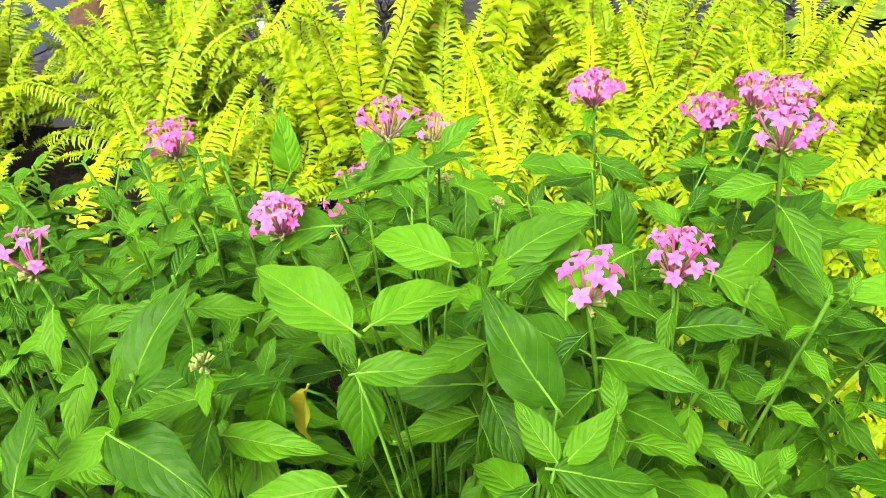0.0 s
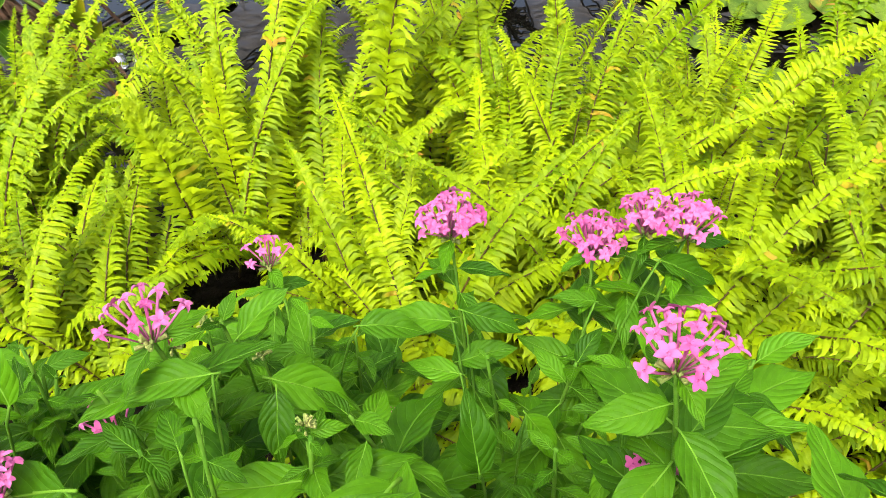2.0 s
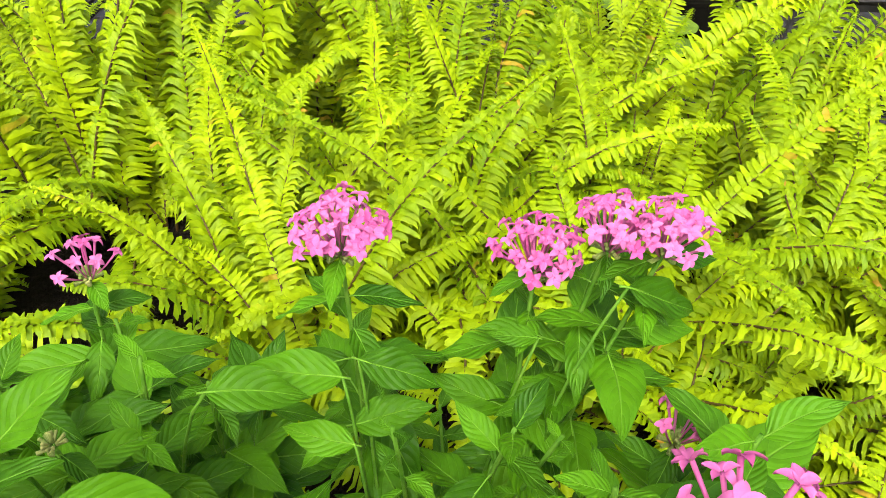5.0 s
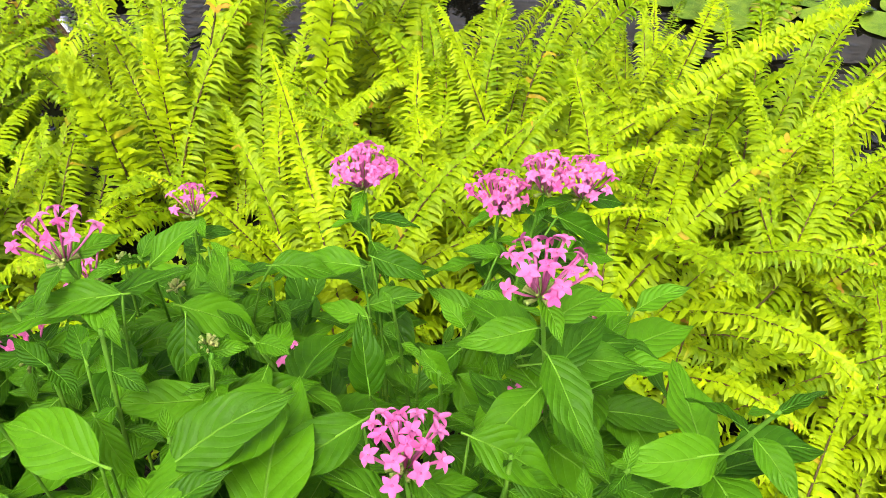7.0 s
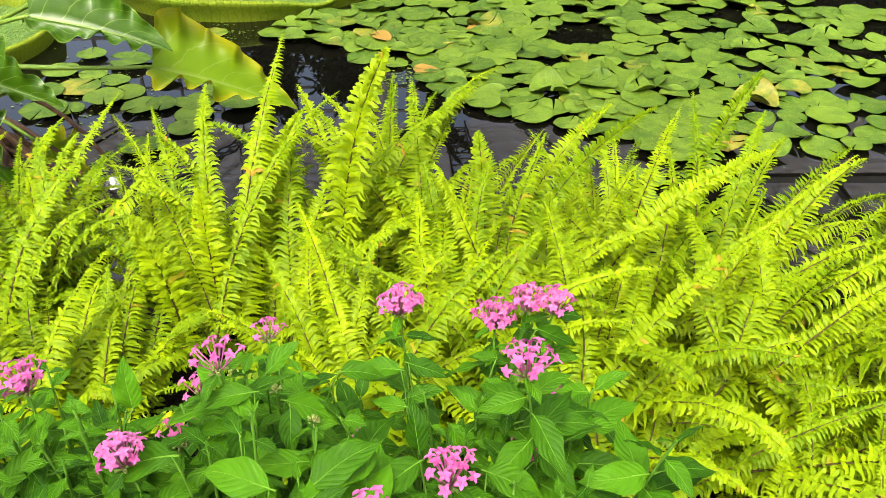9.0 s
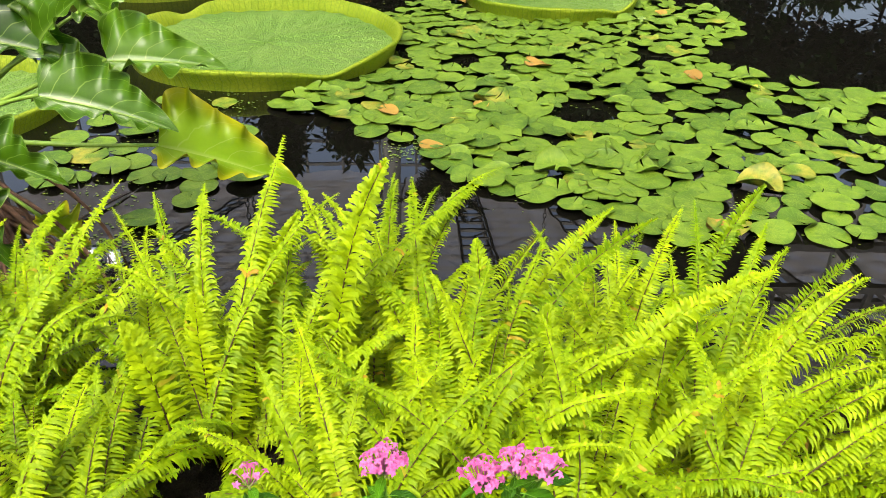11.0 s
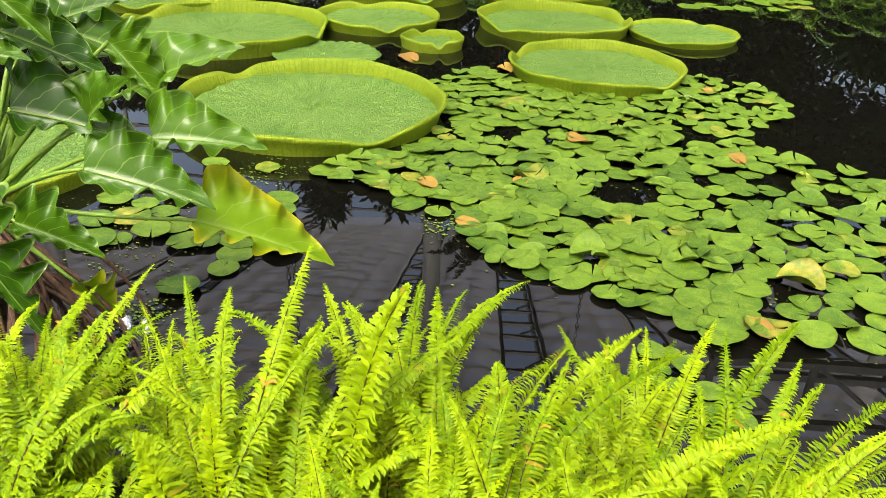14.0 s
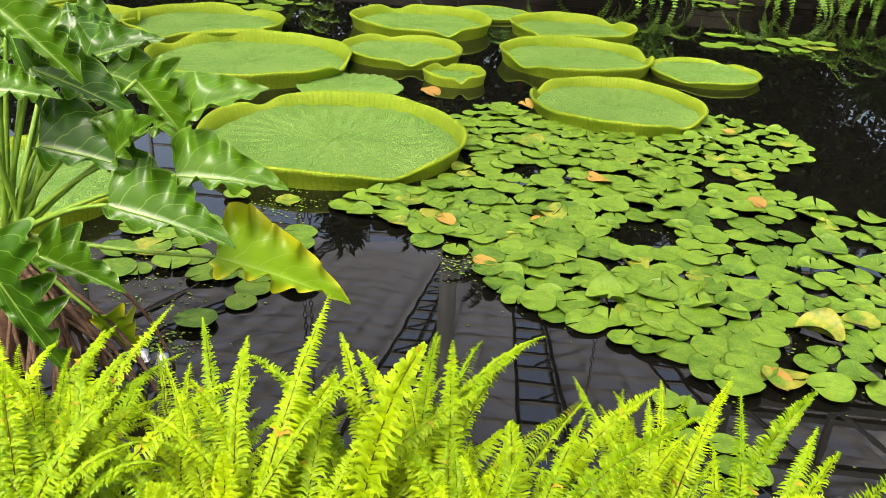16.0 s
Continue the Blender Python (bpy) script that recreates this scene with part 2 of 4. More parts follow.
def victoria_mat(name, a, b, rim=False):
    m, nt, bsdf, out = node_mat(name)
    pos = nt.nodes.new("ShaderNodeTexCoord").outputs["Object"]
    sep = nt.nodes.new("ShaderNodeSeparateXYZ")
    nt.links.new(pos, sep.inputs[0])
    turn = math_node(nt, "ARCTAN2", sep.outputs[1], sep.outputs[0])
    fac = math_node(nt, "ADD", math_node(nt, "MULTIPLY", noise_tex(nt, 3.0, 5, coord=pos), 0.6), math_node(nt, "MULTIPLY", noise_tex(nt, 90.0, 5, 0.75, coord=pos), 0.6))
    col = mix(nt, ramp(nt, fac, [(0.35, (0, 0, 0)), (0.70, (1, 1, 1))]), a, b)
    vor = add(nt, "ShaderNodeTexVoronoi", Scale=46.0)
    vor.feature = "DISTANCE_TO_EDGE"
    nt.links.new(pos, vor.inputs["Vector"])
    edge = ramp(nt, vor.outputs["Distance"], [(0.0, (1, 1, 1)), (0.14, (0, 0, 0))])
    if rim:
        rib = math_node(nt, "ABSOLUTE", math_node(nt, "SINE", math_node(nt, "ADD", math_node(nt, "MULTIPLY", turn, 62.0), math_node(nt, "MULTIPLY", noise_tex(nt, 9.0, coord=pos), 6.0))))
        dark = math_node(nt, "SUBTRACT", 1.0, math_node(nt, "MULTIPLY", rib, 2.6), clamp=True)
        col = mix(nt, math_node(nt, "MULTIPLY", dark, 0.30), col, (0.05, 0.14, 0.005))
        col = mix(nt, math_node(nt, "MULTIPLY", edge, 0.16), col, (0.07, 0.16, 0.006))
        h = math_node(nt, "ADD", math_node(nt, "MULTIPLY", dark, -1.0), math_node(nt, "MULTIPLY", edge, -0.5))
    else:
        # the leaf's net, darkened so that its colour carries the relief's shading
        col = mix(nt, math_node(nt, "MULTIPLY", edge, 0.22), col, (0.035, 0.14, 0.012))
        old = ramp(nt, noise_tex(nt, 7.0, 7, 0.75, coord=pos), [(0.62, (0, 0, 0)), (0.74, (1, 1, 1))])
        col = mix(nt, math_node(nt, "MULTIPLY", old, 0.55), col, (0.20, 0.26, 0.08))
        scar = ramp(nt, noise_tex(nt, 34.0, 3, 0.8, coord=pos), [(0.52, (0, 0, 0)), (0.57, (1, 1, 1))])
        col = mix(nt, math_node(nt, "MULTIPLY", scar, 0.28), col, (0.020, 0.085, 0.010))
        spoke = math_node(nt, "ABSOLUTE", math_node(nt, "SINE", math_node(nt, "ADD", math_node(nt, "MULTIPLY", turn, 15.0), math_node(nt, "MULTIPLY", noise_tex(nt, 5.0, coord=pos), 3.0))))
        spoke = math_node(nt, "SUBTRACT", 1.0, math_node(nt, "MULTIPLY", spoke, 5.0), clamp=True)
        col = mix(nt, math_node(nt, "MULTIPLY", spoke, 0.10), col, (0.20, 0.33, 0.07))
        h = math_node(nt, "ADD", math_node(nt, "MULTIPLY", edge, -0.9), math_node(nt, "MULTIPLY", noise_tex(nt, 70.0, coord=pos), 1.6))
        h = math_node(nt, "SUBTRACT", h, math_node(nt, "MULTIPLY", scar, 0.8))
    nt.links.new(col, bsdf.inputs["Base Color"])
    bsdf.inputs["Roughness"].default_value = 0.40
    bsdf.inputs["Specular IOR Level"].default_value = 0.15
    bump(nt, bsdf, h, 0.5 if rim else 0.8, 0.010)
    translucent(nt, bsdf, out, col, 0.38 if rim else 0.10)
    return m


VICTORIA = victoria_mat("victoria_leaf", (0.070, 0.185, 0.020), (0.195, 0.325, 0.066))
VICTORIA_RIM = victoria_mat("victoria_rim", (0.145, 0.27, 0.008), (0.33, 0.42, 0.028), rim=True)


def water_mat():
    m, nt, bsdf, out = node_mat("pond_water")
    bsdf.inputs["Base Color"].default_value = (0.0035, 0.0033, 0.0025, 1)
    bsdf.inputs["Roughness"].default_value = 0.0
    bsdf.inputs["IOR"].default_value = 1.46
    pos = nt.nodes.new("ShaderNodeNewGeometry").outputs["Position"]
    h = math_node(nt, "ADD", noise_tex(nt, 1.6, 2, coord=pos), math_node(nt, "MULTIPLY", noise_tex(nt, 9.0, 2, coord=pos), 0.12))
    bump(nt, bsdf, h, 0.02, 0.02)
    return m


WATER = water_mat()


def cloth_mat():
    m, nt, bsdf, out = node_mat("shade_cloth")
    pos = nt.nodes.new("ShaderNodeNewGeometry").outputs["Position"]
    col = mix(nt, noise_tex(nt, 0.8, 4, coord=pos), (0.42, 0.42, 0.44), (0.55, 0.55, 0.57))
    nt.links.new(col, bsdf.inputs["Base Color"])
    bsdf.inputs["Roughness"].default_value = 0.9
    tr = nt.nodes.new("ShaderNodeBsdfTransparent")
    tr.inputs["Color"].default_value = (0.80, 0.80, 0.82, 1)
    t = nt.nodes.new("ShaderNodeBsdfTranslucent")
    nt.links.new(col, t.inputs["Color"])
    m1, m2 = nt.nodes.new("ShaderNodeMixShader"), nt.nodes.new("ShaderNodeMixShader")
    m1.inputs["Fac"].default_value, m2.inputs["Fac"].default_value = 0.6, 0.60
    nt.links.new(bsdf.outputs[0], m1.inputs[1])
    nt.links.new(t.outputs[0], m1.inputs[2])
    nt.links.new(m1.outputs[0], m2.inputs[1])
    nt.links.new(tr.outputs[0], m2.inputs[2])
    nt.links.new(m2.outputs[0], out.inputs["Surface"])
    return m


CLOTH = cloth_mat()


# ---------------------------------------------------------------- mesh tools
PLACE = {}


def to_mesh(name, v, f, mat, uv=None, smooth=True):
    me = bpy.data.meshes.new(name)
    me.from_pydata(np.asarray(v, float).tolist(), [], f.tolist() if isinstance(f, np.ndarray) else f)
    me.materials.append(mat)
    if uv is not None:
        idx = np.zeros(len(me.loops), np.int32)
        me.loops.foreach_get("vertex_index", idx)
        me.uv_layers.new(name="uv").data.foreach_set("uv", np.asarray(uv, np.float32)[idx].ravel())
    me.polygons.foreach_set("use_smooth", [smooth] * len(me.polygons))
    return me


def thing(name, at, label, category, group="", kind=""):
    """An Empty at a thing's base, to hold its parts."""
    ob = new(name)
    ob.empty_display_size = 0.02
    m = at if isinstance(at, Matrix) else Matrix.Translation(at)
    ob.matrix_basis = m
    PLACE[ob] = m
    return tagged(ob, label, category, group, kind)


def whole(name, me, label, category, m=None, group="", kind=""):
    ob = new(name, me)
    ob.matrix_basis = m or Matrix()
    PLACE[ob] = ob.matrix_basis.copy()
    return tagged(ob, label, category, group, kind)


def part(name, me, parent, m=None, label=""):
    """One mesh object under a thing or part; m is its pose in the world."""
    ob = new(name, me)
    ob.parent = parent
    ob.matrix_parent_inverse = PLACE[parent].inverted()
    ob.matrix_basis = m or Matrix()
    PLACE[ob] = ob.matrix_basis.copy()
    return tagged(ob, label)


def grid(nu, nv, closed=False):
    """Quads of a grid with nu rows of nv points."""
    i, j = np.meshgrid(np.arange(nu - 1), np.arange(nv if closed else nv - 1), indexing="ij")
    k = (j + 1) % nv
    return np.stack([i * nv + j, i * nv + k, (i + 1) * nv + k, (i + 1) * nv + j], -1).reshape(-1, 4)


def join(pieces):
    vs, fs, us, n = [], [], [], 0
    for p in pieces:
        vs.append(p[0])
        fs += [[int(i) + n for i in q] for q in p[1]]
        us.append(p[2] if len(p) > 2 else np.zeros((len(p[0]), 2)))
        n += len(p[0])
    return np.concatenate(vs), fs, np.concatenate(us)


def tube(points, r0, r1, sides=6, wob=0.0):
    p = np.asarray(points, float)
    n = len(p)
    d = np.gradient(p, axis=0)
    d /= np.linalg.norm(d, axis=1)[:, None] + 1e-9
    ref = np.array((0.31, 0.17, 0.93)) if abs(d[0] @ (0.31, 0.17, 0.93)) < 0.9 else np.array((1.0, 0.1, 0))
    a = np.cross(d, ref)
    a /= np.linalg.norm(a, axis=1)[:, None] + 1e-9
    b = np.cross(d, a)
    r = np.linspace(r0, r1, n)
    if wob:
        r = r * (1 + wob * rng.uniform(-1, 1, n))
    t = np.linspace(0, 2 * np.pi, sides, endpoint=False)
    v = p[:, None] + r[:, None, None] * (a[:, None] * np.cos(t)[None, :, None] + b[:, None] * np.sin(t)[None, :, None])
    f = grid(n, sides, True).tolist()
    f += [list(range(sides))[::-1], list(range((n - 1) * sides, n * sides))]
    return v.reshape(-1, 3), f


def bezier(a, c, b, n):
    t = np.linspace(0, 1, n)[:, None]
    return (1 - t) ** 2 * np.asarray(a, float) + 2 * t * (1 - t) * np.asarray(c, float) + t ** 2 * np.asarray(b, float)


def frame_to(origin, along, up, size=1.0):
    """Pose with y along a leaf, z near up, scaled."""
    y = Vector(along).normalized()
    x = y.cross(Vector(up))
    x = x.normalized() if x.length > 1e-4 else Vector((1, 0, 0))
    z = x.cross(y)
    m = Matrix((x, y, z)).transposed().to_4x4()
    return Matrix.Translation(Vector(origin)) @ m @ Matrix.Diagonal((size, size, size, 1))


def box(x0, x1, y0, y1, z0, z1):
    v = np.array([(x, y, z) for z in (z0, z1) for x, y in ((x0, y0), (x1, y0), (x1, y1), (x0, y1))], float)
    return v, [[3, 2, 1, 0], [4, 5, 6, 7], [0, 1, 5, 4], [1, 2, 6, 5], [2, 3, 7, 6], [3, 0, 4, 7]]


def beam(a, b, w, h=None):
    """A rectangular bar between two points."""
    a, b = Vector(a), Vector(b)
    d = (b - a).normalized()
    s = d.cross(Vector((0, 0, 1)))
    s = s.normalized() if s.length > 1e-3 else Vector((1, 0, 0))
    u = s.cross(d)
    h = h or w
    v = [p + s * i * w / 2 + u * j * h / 2 for p in (a, b) for i, j in ((-1, -1), (1, -1), (1, 1), (-1, 1))]
    return np.array([tuple(q) for q in v]), [[3, 2, 1, 0], [4, 5, 6, 7], [0, 1, 5, 4], [1, 2, 6, 5], [2, 3, 7, 6], [3, 0, 4, 7]]


# ---------------------------------------------------------------- ground, bank and water
def bank_height(x, y):
    """Soil of the planted bank: a low bed that falls to the pond."""
    s = np.clip((y - 1.15) / 0.62, 0, 1)
    s = s * s * (3 - 2 * s)
    return 0.30 - 0.75 * s


def build_ground():
    xs = np.concatenate([[-60, -20, -8, -4], np.linspace(-2.4, 2.4, 41), [4, 8, 20, 60]])
    ys = np.concatenate([[-60, -20, -8, -3, -1], np.linspace(-0.5, 2.2, 46), [4, 8]])
    X, Y = np.meshgrid(xs, ys, indexing="ij")
    Z = bank_height(X, Y) + 0.02 * np.sin(9 * X + 4 * Y) * np.cos(7 * Y - 3 * X)
    # far shore rises again behind the pond and reaches the horizon
    ys2 = np.array([10.6, 10.8, 20.0, 80.0, 400.0])
    v = np.stack([X, Y, Z], -1).reshape(-1, 3)
    f = grid(len(xs), len(ys))[:, ::-1]
    me = to_mesh("ground", v, f, SOIL)
    tagged(whole("ground", me, "dark moist soil of the planted pond bank", "ground", kind="structure"), "")
    xs2 = np.linspace(-400, 400, 21)
    X2, Y2 = np.meshgrid(xs2, ys2, indexing="ij")
    Z2 = np.where(Y2 < 10.7, -0.5, 0.30)
    f2 = grid(len(xs2), len(ys2))[:, ::-1]
    whole("ground_far", to_mesh("ground_far", np.stack([X2, Y2, Z2], -1).reshape(-1, 3), f2, SOIL), "dark soil of the far shore of the pond", "ground", kind="structure")
    n = 40
    wx, wy = np.meshgrid(np.linspace(-40, 40, n), np.linspace(1.2, 10.7, n), indexing="ij")
    wv = np.stack([wx, wy, np.zeros_like(wx)], -1).reshape(-1, 3)
    whole("water", to_mesh("water", wv, grid(n, n)[:, ::-1], WATER), "dark still pond water mirroring the glasshouse roof", "water", kind="structure")


build_ground()


# ---------------------------------------------------------------- glasshouse over the pond
def build_glasshouse():
    """Steel roof frame that rises away from the path, with shade cloths hung under it; the pond mirrors it."""
    house = thing("glasshouse", (0, 14, 0), "tall grey steel glasshouse frame with hanging shade cloths", "glasshouse", kind="structure")
    y0, y1 = -5.0, 38.0

    def roof(y):
        return 4.6 + 0.344 * y

    bars = [beam((x, y0, roof(y0)), (x, y1, roof(y1)), 0.08, 0.2) for x in np.arange(-18, 18.5, 0.95)]
    part("rafter", to_mesh("rafter", *join(bars)[:2], STEEL, smooth=False), house)
    bars = [beam((-18, y, roof(y) - 0.15), (18, y, roof(y) - 0.15), 0.10, 0.10) for y in np.arange(y0, y1 + 0.1, 1.45)]
    part("purlin", to_mesh("purlin", *join(bars)[:2], STEEL, smooth=False), house)
    bars = []
    for k, x in enumerate(np.arange(-17.5, 17, 3.8)):
        for y in np.arange(y0, y1 - 2, 2.9):
            bars.append(beam((x, y, roof(y) - 0.25), (x + 1.9, y + 2.9, roof(y + 2.9) - 0.25), 0.05))
    part("brace", to_mesh("brace", *join(bars)[:2], STEEL, smooth=False), house)
    bars = [beam((x, y1, 0), (x, y1, roof(y1)), 0.12, 0.2) for x in np.arange(-18, 18.5, 1.9)]
    bars += [beam((-18, y1, z), (18, y1, z), 0.1, 0.14) for z in np.arange(1.0, roof(y1), 1.3)]
    part("end_wall_frame", to_mesh("end_wall_frame", *join(bars)[:2], STEEL, smooth=False), house)
    # cloths hung in bays, with gaps that show the sky
    for x0, x1 in ((-17.5, -8.2), (-7.6, -2.3), (-1.4, 0.95), (1.95, 4.6), (5.2, 9.2), (9.8, 17.5)):
        n, m = 17, 64
        X, Y = np.meshgrid(np.linspace(x0, x1, n), np.linspace(y0 + 0.3, y1 - 0.8, m), indexing="ij")
        u = (X - x0) / (x1 - x0)
        Z = roof(Y) - 0.5 - 0.30 * np.sin(np.pi * u) - 0.05 * np.sin(Y * 2.2 + x0) - 0.10 * np.abs(np.sin(Y * 1.08)) * np.sin(np.pi * u)
        part("shade_cloth", to_mesh("shade_cloth", np.stack([X, Y, Z], -1).reshape(-1, 3), grid(n, m), CLOTH), house, label="grey sagging shade cloth")
        hem = [tube(np.stack([X[i], Y[i], Z[i]], -1), 0.05, 0.05, 6) for i in (0, -1)]
        part("hem", to_mesh("hem", *join(hem)[:2], STEEL), house, label="rolled dark hem of a shade cloth")
    for x, y in ((-9.0, 15.0), (-0.75, 15.0), (9.0, 15.0)):
        part("column", to_mesh("column", *tube([(x, y, 0), (x, y, 3), (x, y, roof(y))], 0.19, 0.19, 20), COLUMN), house, label="round pale grey column")
    # walkway gantry with lattice sides
    bars = [beam((3.1, 8.2, z), (18, 8.2, z), 0.10) for z in (4.1, 5.0)]
    bars += [beam((3.1, 9.2, z), (18, 9.2, z), 0.10) for z in (4.1, 5.0)]
    for k in range(12):
        x = 3.1 + k * 1.2
        bars += [beam((x, 8.2, 4.1), (x, 8.2, 5.0), 0.07), beam((x, 8.2, 4.1), (x + 1.2, 8.2, 5.0), 0.05), beam((x, 8.2, 4.1), (x, 9.2, 4.1), 0.07)]
    bars.append(box(3.1, 4.3, 8.2, 9.2, 4.12, 4.16))
    part("gantry", to_mesh("gantry", *join(bars)[:2], STEEL, smooth=False), house, label="dark steel walkway gantry")
    for x, y in ((-1.75, 7.6), (-1.82, 7.6), (1.62, 9.4)):
        links = []
        for k in range(70):
            t = np.linspace(0, 2 * np.pi, 9)[:-1]
            z = roof(y) - 0.5 - k * 0.075
            ring = np.stack([0.02 * np.cos(t) * (k % 2), 0.02 * np.cos(t) * (1 - k % 2), z + 0.045 * np.sin(t)], -1) + (x, y, 0)
            links.append(tube(np.vstack([ring, ring[:1]]), 0.0065, 0.0065, 4))
        part("chain", to_mesh("chain", *join(links)[:2], STEEL), house, label="thin hanging steel chain")


build_glasshouse()


# ---------------------------------------------------------------- far shore
def leaf_clump(n, spread, size, tall):
    """Many small pointed leaves in an upright, uneven crown."""
    h = rng.uniform(0, 1, n) ** 0.9
    a0 = rng.uniform(0, 2 * np.pi, n)
    rad = spread * 1.7 * np.sqrt(rng.uniform(0, 1, n)) * (1 - 0.55 * h ** 3) * (1 + 0.25 * np.sin(3 * a0 + 5 * h))
    p = np.stack([rad * np.cos(a0), rad * np.sin(a0), h * tall + rng.normal(0, 0.08, n)], -1)
    a, e = rng.uniform(0, 2 * np.pi, n), rng.uniform(-0.6, 1.0, n)
    d = np.stack([np.cos(a) * np.cos(e), np.sin(a) * np.cos(e), np.sin(e)], -1)
    s = np.stack([-np.sin(a), np.cos(a), np.zeros(n)], -1)
    ln = size * rng.uniform(0.6, 1.3, n)[:, None]
    v = np.stack([p, p + d * ln * 0.5 + s * ln * 0.2, p + d * ln, p + d * ln * 0.5 - s * ln * 0.2], 1).reshape(-1, 3)
    return v, np.arange(4 * n).reshape(-1, 4)


BRICK = to_mesh("brick", *box(-0.105, 0.105, -0.02, 0.02, -0.034, 0.034), STONE, smooth=False)


def rachis_free(base, az, elev, length, droop, n=40):
    """A stalk that starts steep and arches over."""
    s = np.linspace(0, 1, n)
    e = np.radians(elev) - droop * s ** 1.6 - rng.uniform(0, 0.8) * s ** 5
    d = np.stack([np.cos(az) * np.cos(e), np.sin(az) * np.cos(e), np.sin(e)], -1) * length / (n - 1)
    p = np.cumsum(d, axis=0)
    side = np.cumsum(rng.normal(0, 0.0006, (n, 3)), axis=0) + (s ** 2)[:, None] * rng.normal(0, 0.11, 3) * length * (1, 1, 0.4)
    return np.asarray(base) + p - p[0] + side


def frond_parts(p, width, up_hint, pairs, face=0.0, fine=True):
    """Leaflets in two ranks along the stalk p: blunt sickles that nearly touch, with waved margins and bent tips."""
    n = len(p)
    d = np.gradient(p, axis=0)
    d /= np.linalg.norm(d, axis=1)[:, None]
    side = np.cross(d, np.asarray(up_hint, float))
    side /= np.linalg.norm(side, axis=1)[:, None] + 1e-9
    nor = np.cross(side, d)
    if face:
        side, nor = side * math.cos(face) + nor * math.sin(face), nor * math.cos(face) - side * math.sin(face)
    # leaflets crowd towards the tip
    s = np.linspace(0.0, 1.0, pairs)
    s = 0.08 + 0.915 * (1.18 * s - 0.18 * s ** 3)
    idx = np.clip(s, 0, 0.999) * (n - 1)
    i0 = np.minimum(idx.astype(int), n - 2)
    w = (idx - i0)[:, None]

    def at(a):
        return a[i0] * (1 - w) + a[i0 + 1] * w

    P, D, S, N = at(p), at(d), at(side), at(nor)
    gap = np.linalg.norm(np.diff(p, axis=0), axis=1).sum() * 0.97 / pairs
    prof = np.clip((s + 0.02) / 0.30, 0, 1) ** 0.6 * np.clip((1.015 - s) / 0.52, 0, 1) ** 0.58
    out_v = []
    st = np.array([0.0, 0.15, 0.38, 0.62, 0.85, 1.0] if fine else [0.0, 0.2, 0.5, 0.8, 1.0])
    wid = np.array([0.85, 1.15, 1.02, 0.94, 0.68, 0.12] if fine else [0.85, 1.12, 1.0, 0.78, 0.14])
    # neighbours bend alike: one habit for the whole frond
    limp, hook, turned, beat = rng.normal(0.50, 0.25), rng.normal(0.34, 0.12), rng.normal(-0.40, 0.15), rng.uniform(0, 6.3)
    for sg in (-1.0, 1.0):
        L = 0.85 * width * prof * rng.uniform(0.86, 1.08, pairs)
        ang = np.radians(88 - 44 * s ** 3.5) + rng.normal(0, 0.05, pairs)
        raise_ = rng.normal(0.26, 0.09, pairs)
        curl = limp + rng.normal(0.0, 0.22, pairs)
        sick = hook + rng.normal(0.0, 0.07, pairs)
        tw = turned + rng.normal(0.0, 0.12, pairs)
        half = np.minimum(gap * 0.49, 0.27 * L) * rng.uniform(0.88, 1.12, pairs)
        A = (S * sg) * np.sin(ang)[:, None] + D * np.cos(ang)[:, None]
        B = D * np.sin(ang)[:, None] - (S * sg) * np.cos(ang)[:, None]
        A2 = A * np.cos(raise_)[:, None] + N * np.sin(raise_)[:, None]
        N2 = N * np.cos(raise_)[:, None] - A * np.sin(raise_)[:, None]
        ph = (beat + 2.2 * s + rng.normal(0, 0.7, pairs))[:, None]
        sway = sick[:, None] * (st[None] - 1.12 * st[None] ** 2.6) * 1.5 + 0.055 * np.sin(6.5 * st[None] + ph)
        drop = curl[:, None] * st[None] ** 2.6 - 0.095 * np.sin(8.0 * st[None] + 1.7 * ph)
        c = P[:, None] + L[:, None, None] * ((st[None] * (1 - 0.10 * np.abs(curl[:, None]) * st[None]))[:, :, None] * A2[:, None] - drop[:, :, None] * N2[:, None] + sway[:, :, None] * B[:, None])
        rows = []
        for cr in (-1.0, 0.0, 1.0):
            twist = tw[:, None] * (0.7 + 0.9 * st[None])
            wv = 0.75 * np.sin(st[None] * 11 + ph + cr)
            off = (half[:, None] * wid[None])[:, :, None]
            rows.append(c + cr * off * (B[:, None] * np.cos(twist)[:, :, None] + N2[:, None] * np.sin(twist)[:, :, None]) + (-0.16 * abs(cr) + abs(cr) * wv[:, :, None]) * off * N2[:, None])
        out_v.append(np.stack(rows, 2).reshape(-1, 3))
    f = (np.arange(2 * pairs)[:, None, None] * 3 * len(st) + grid(len(st), 3)[None]).reshape(-1, 4)
    return np.concatenate(out_v), f


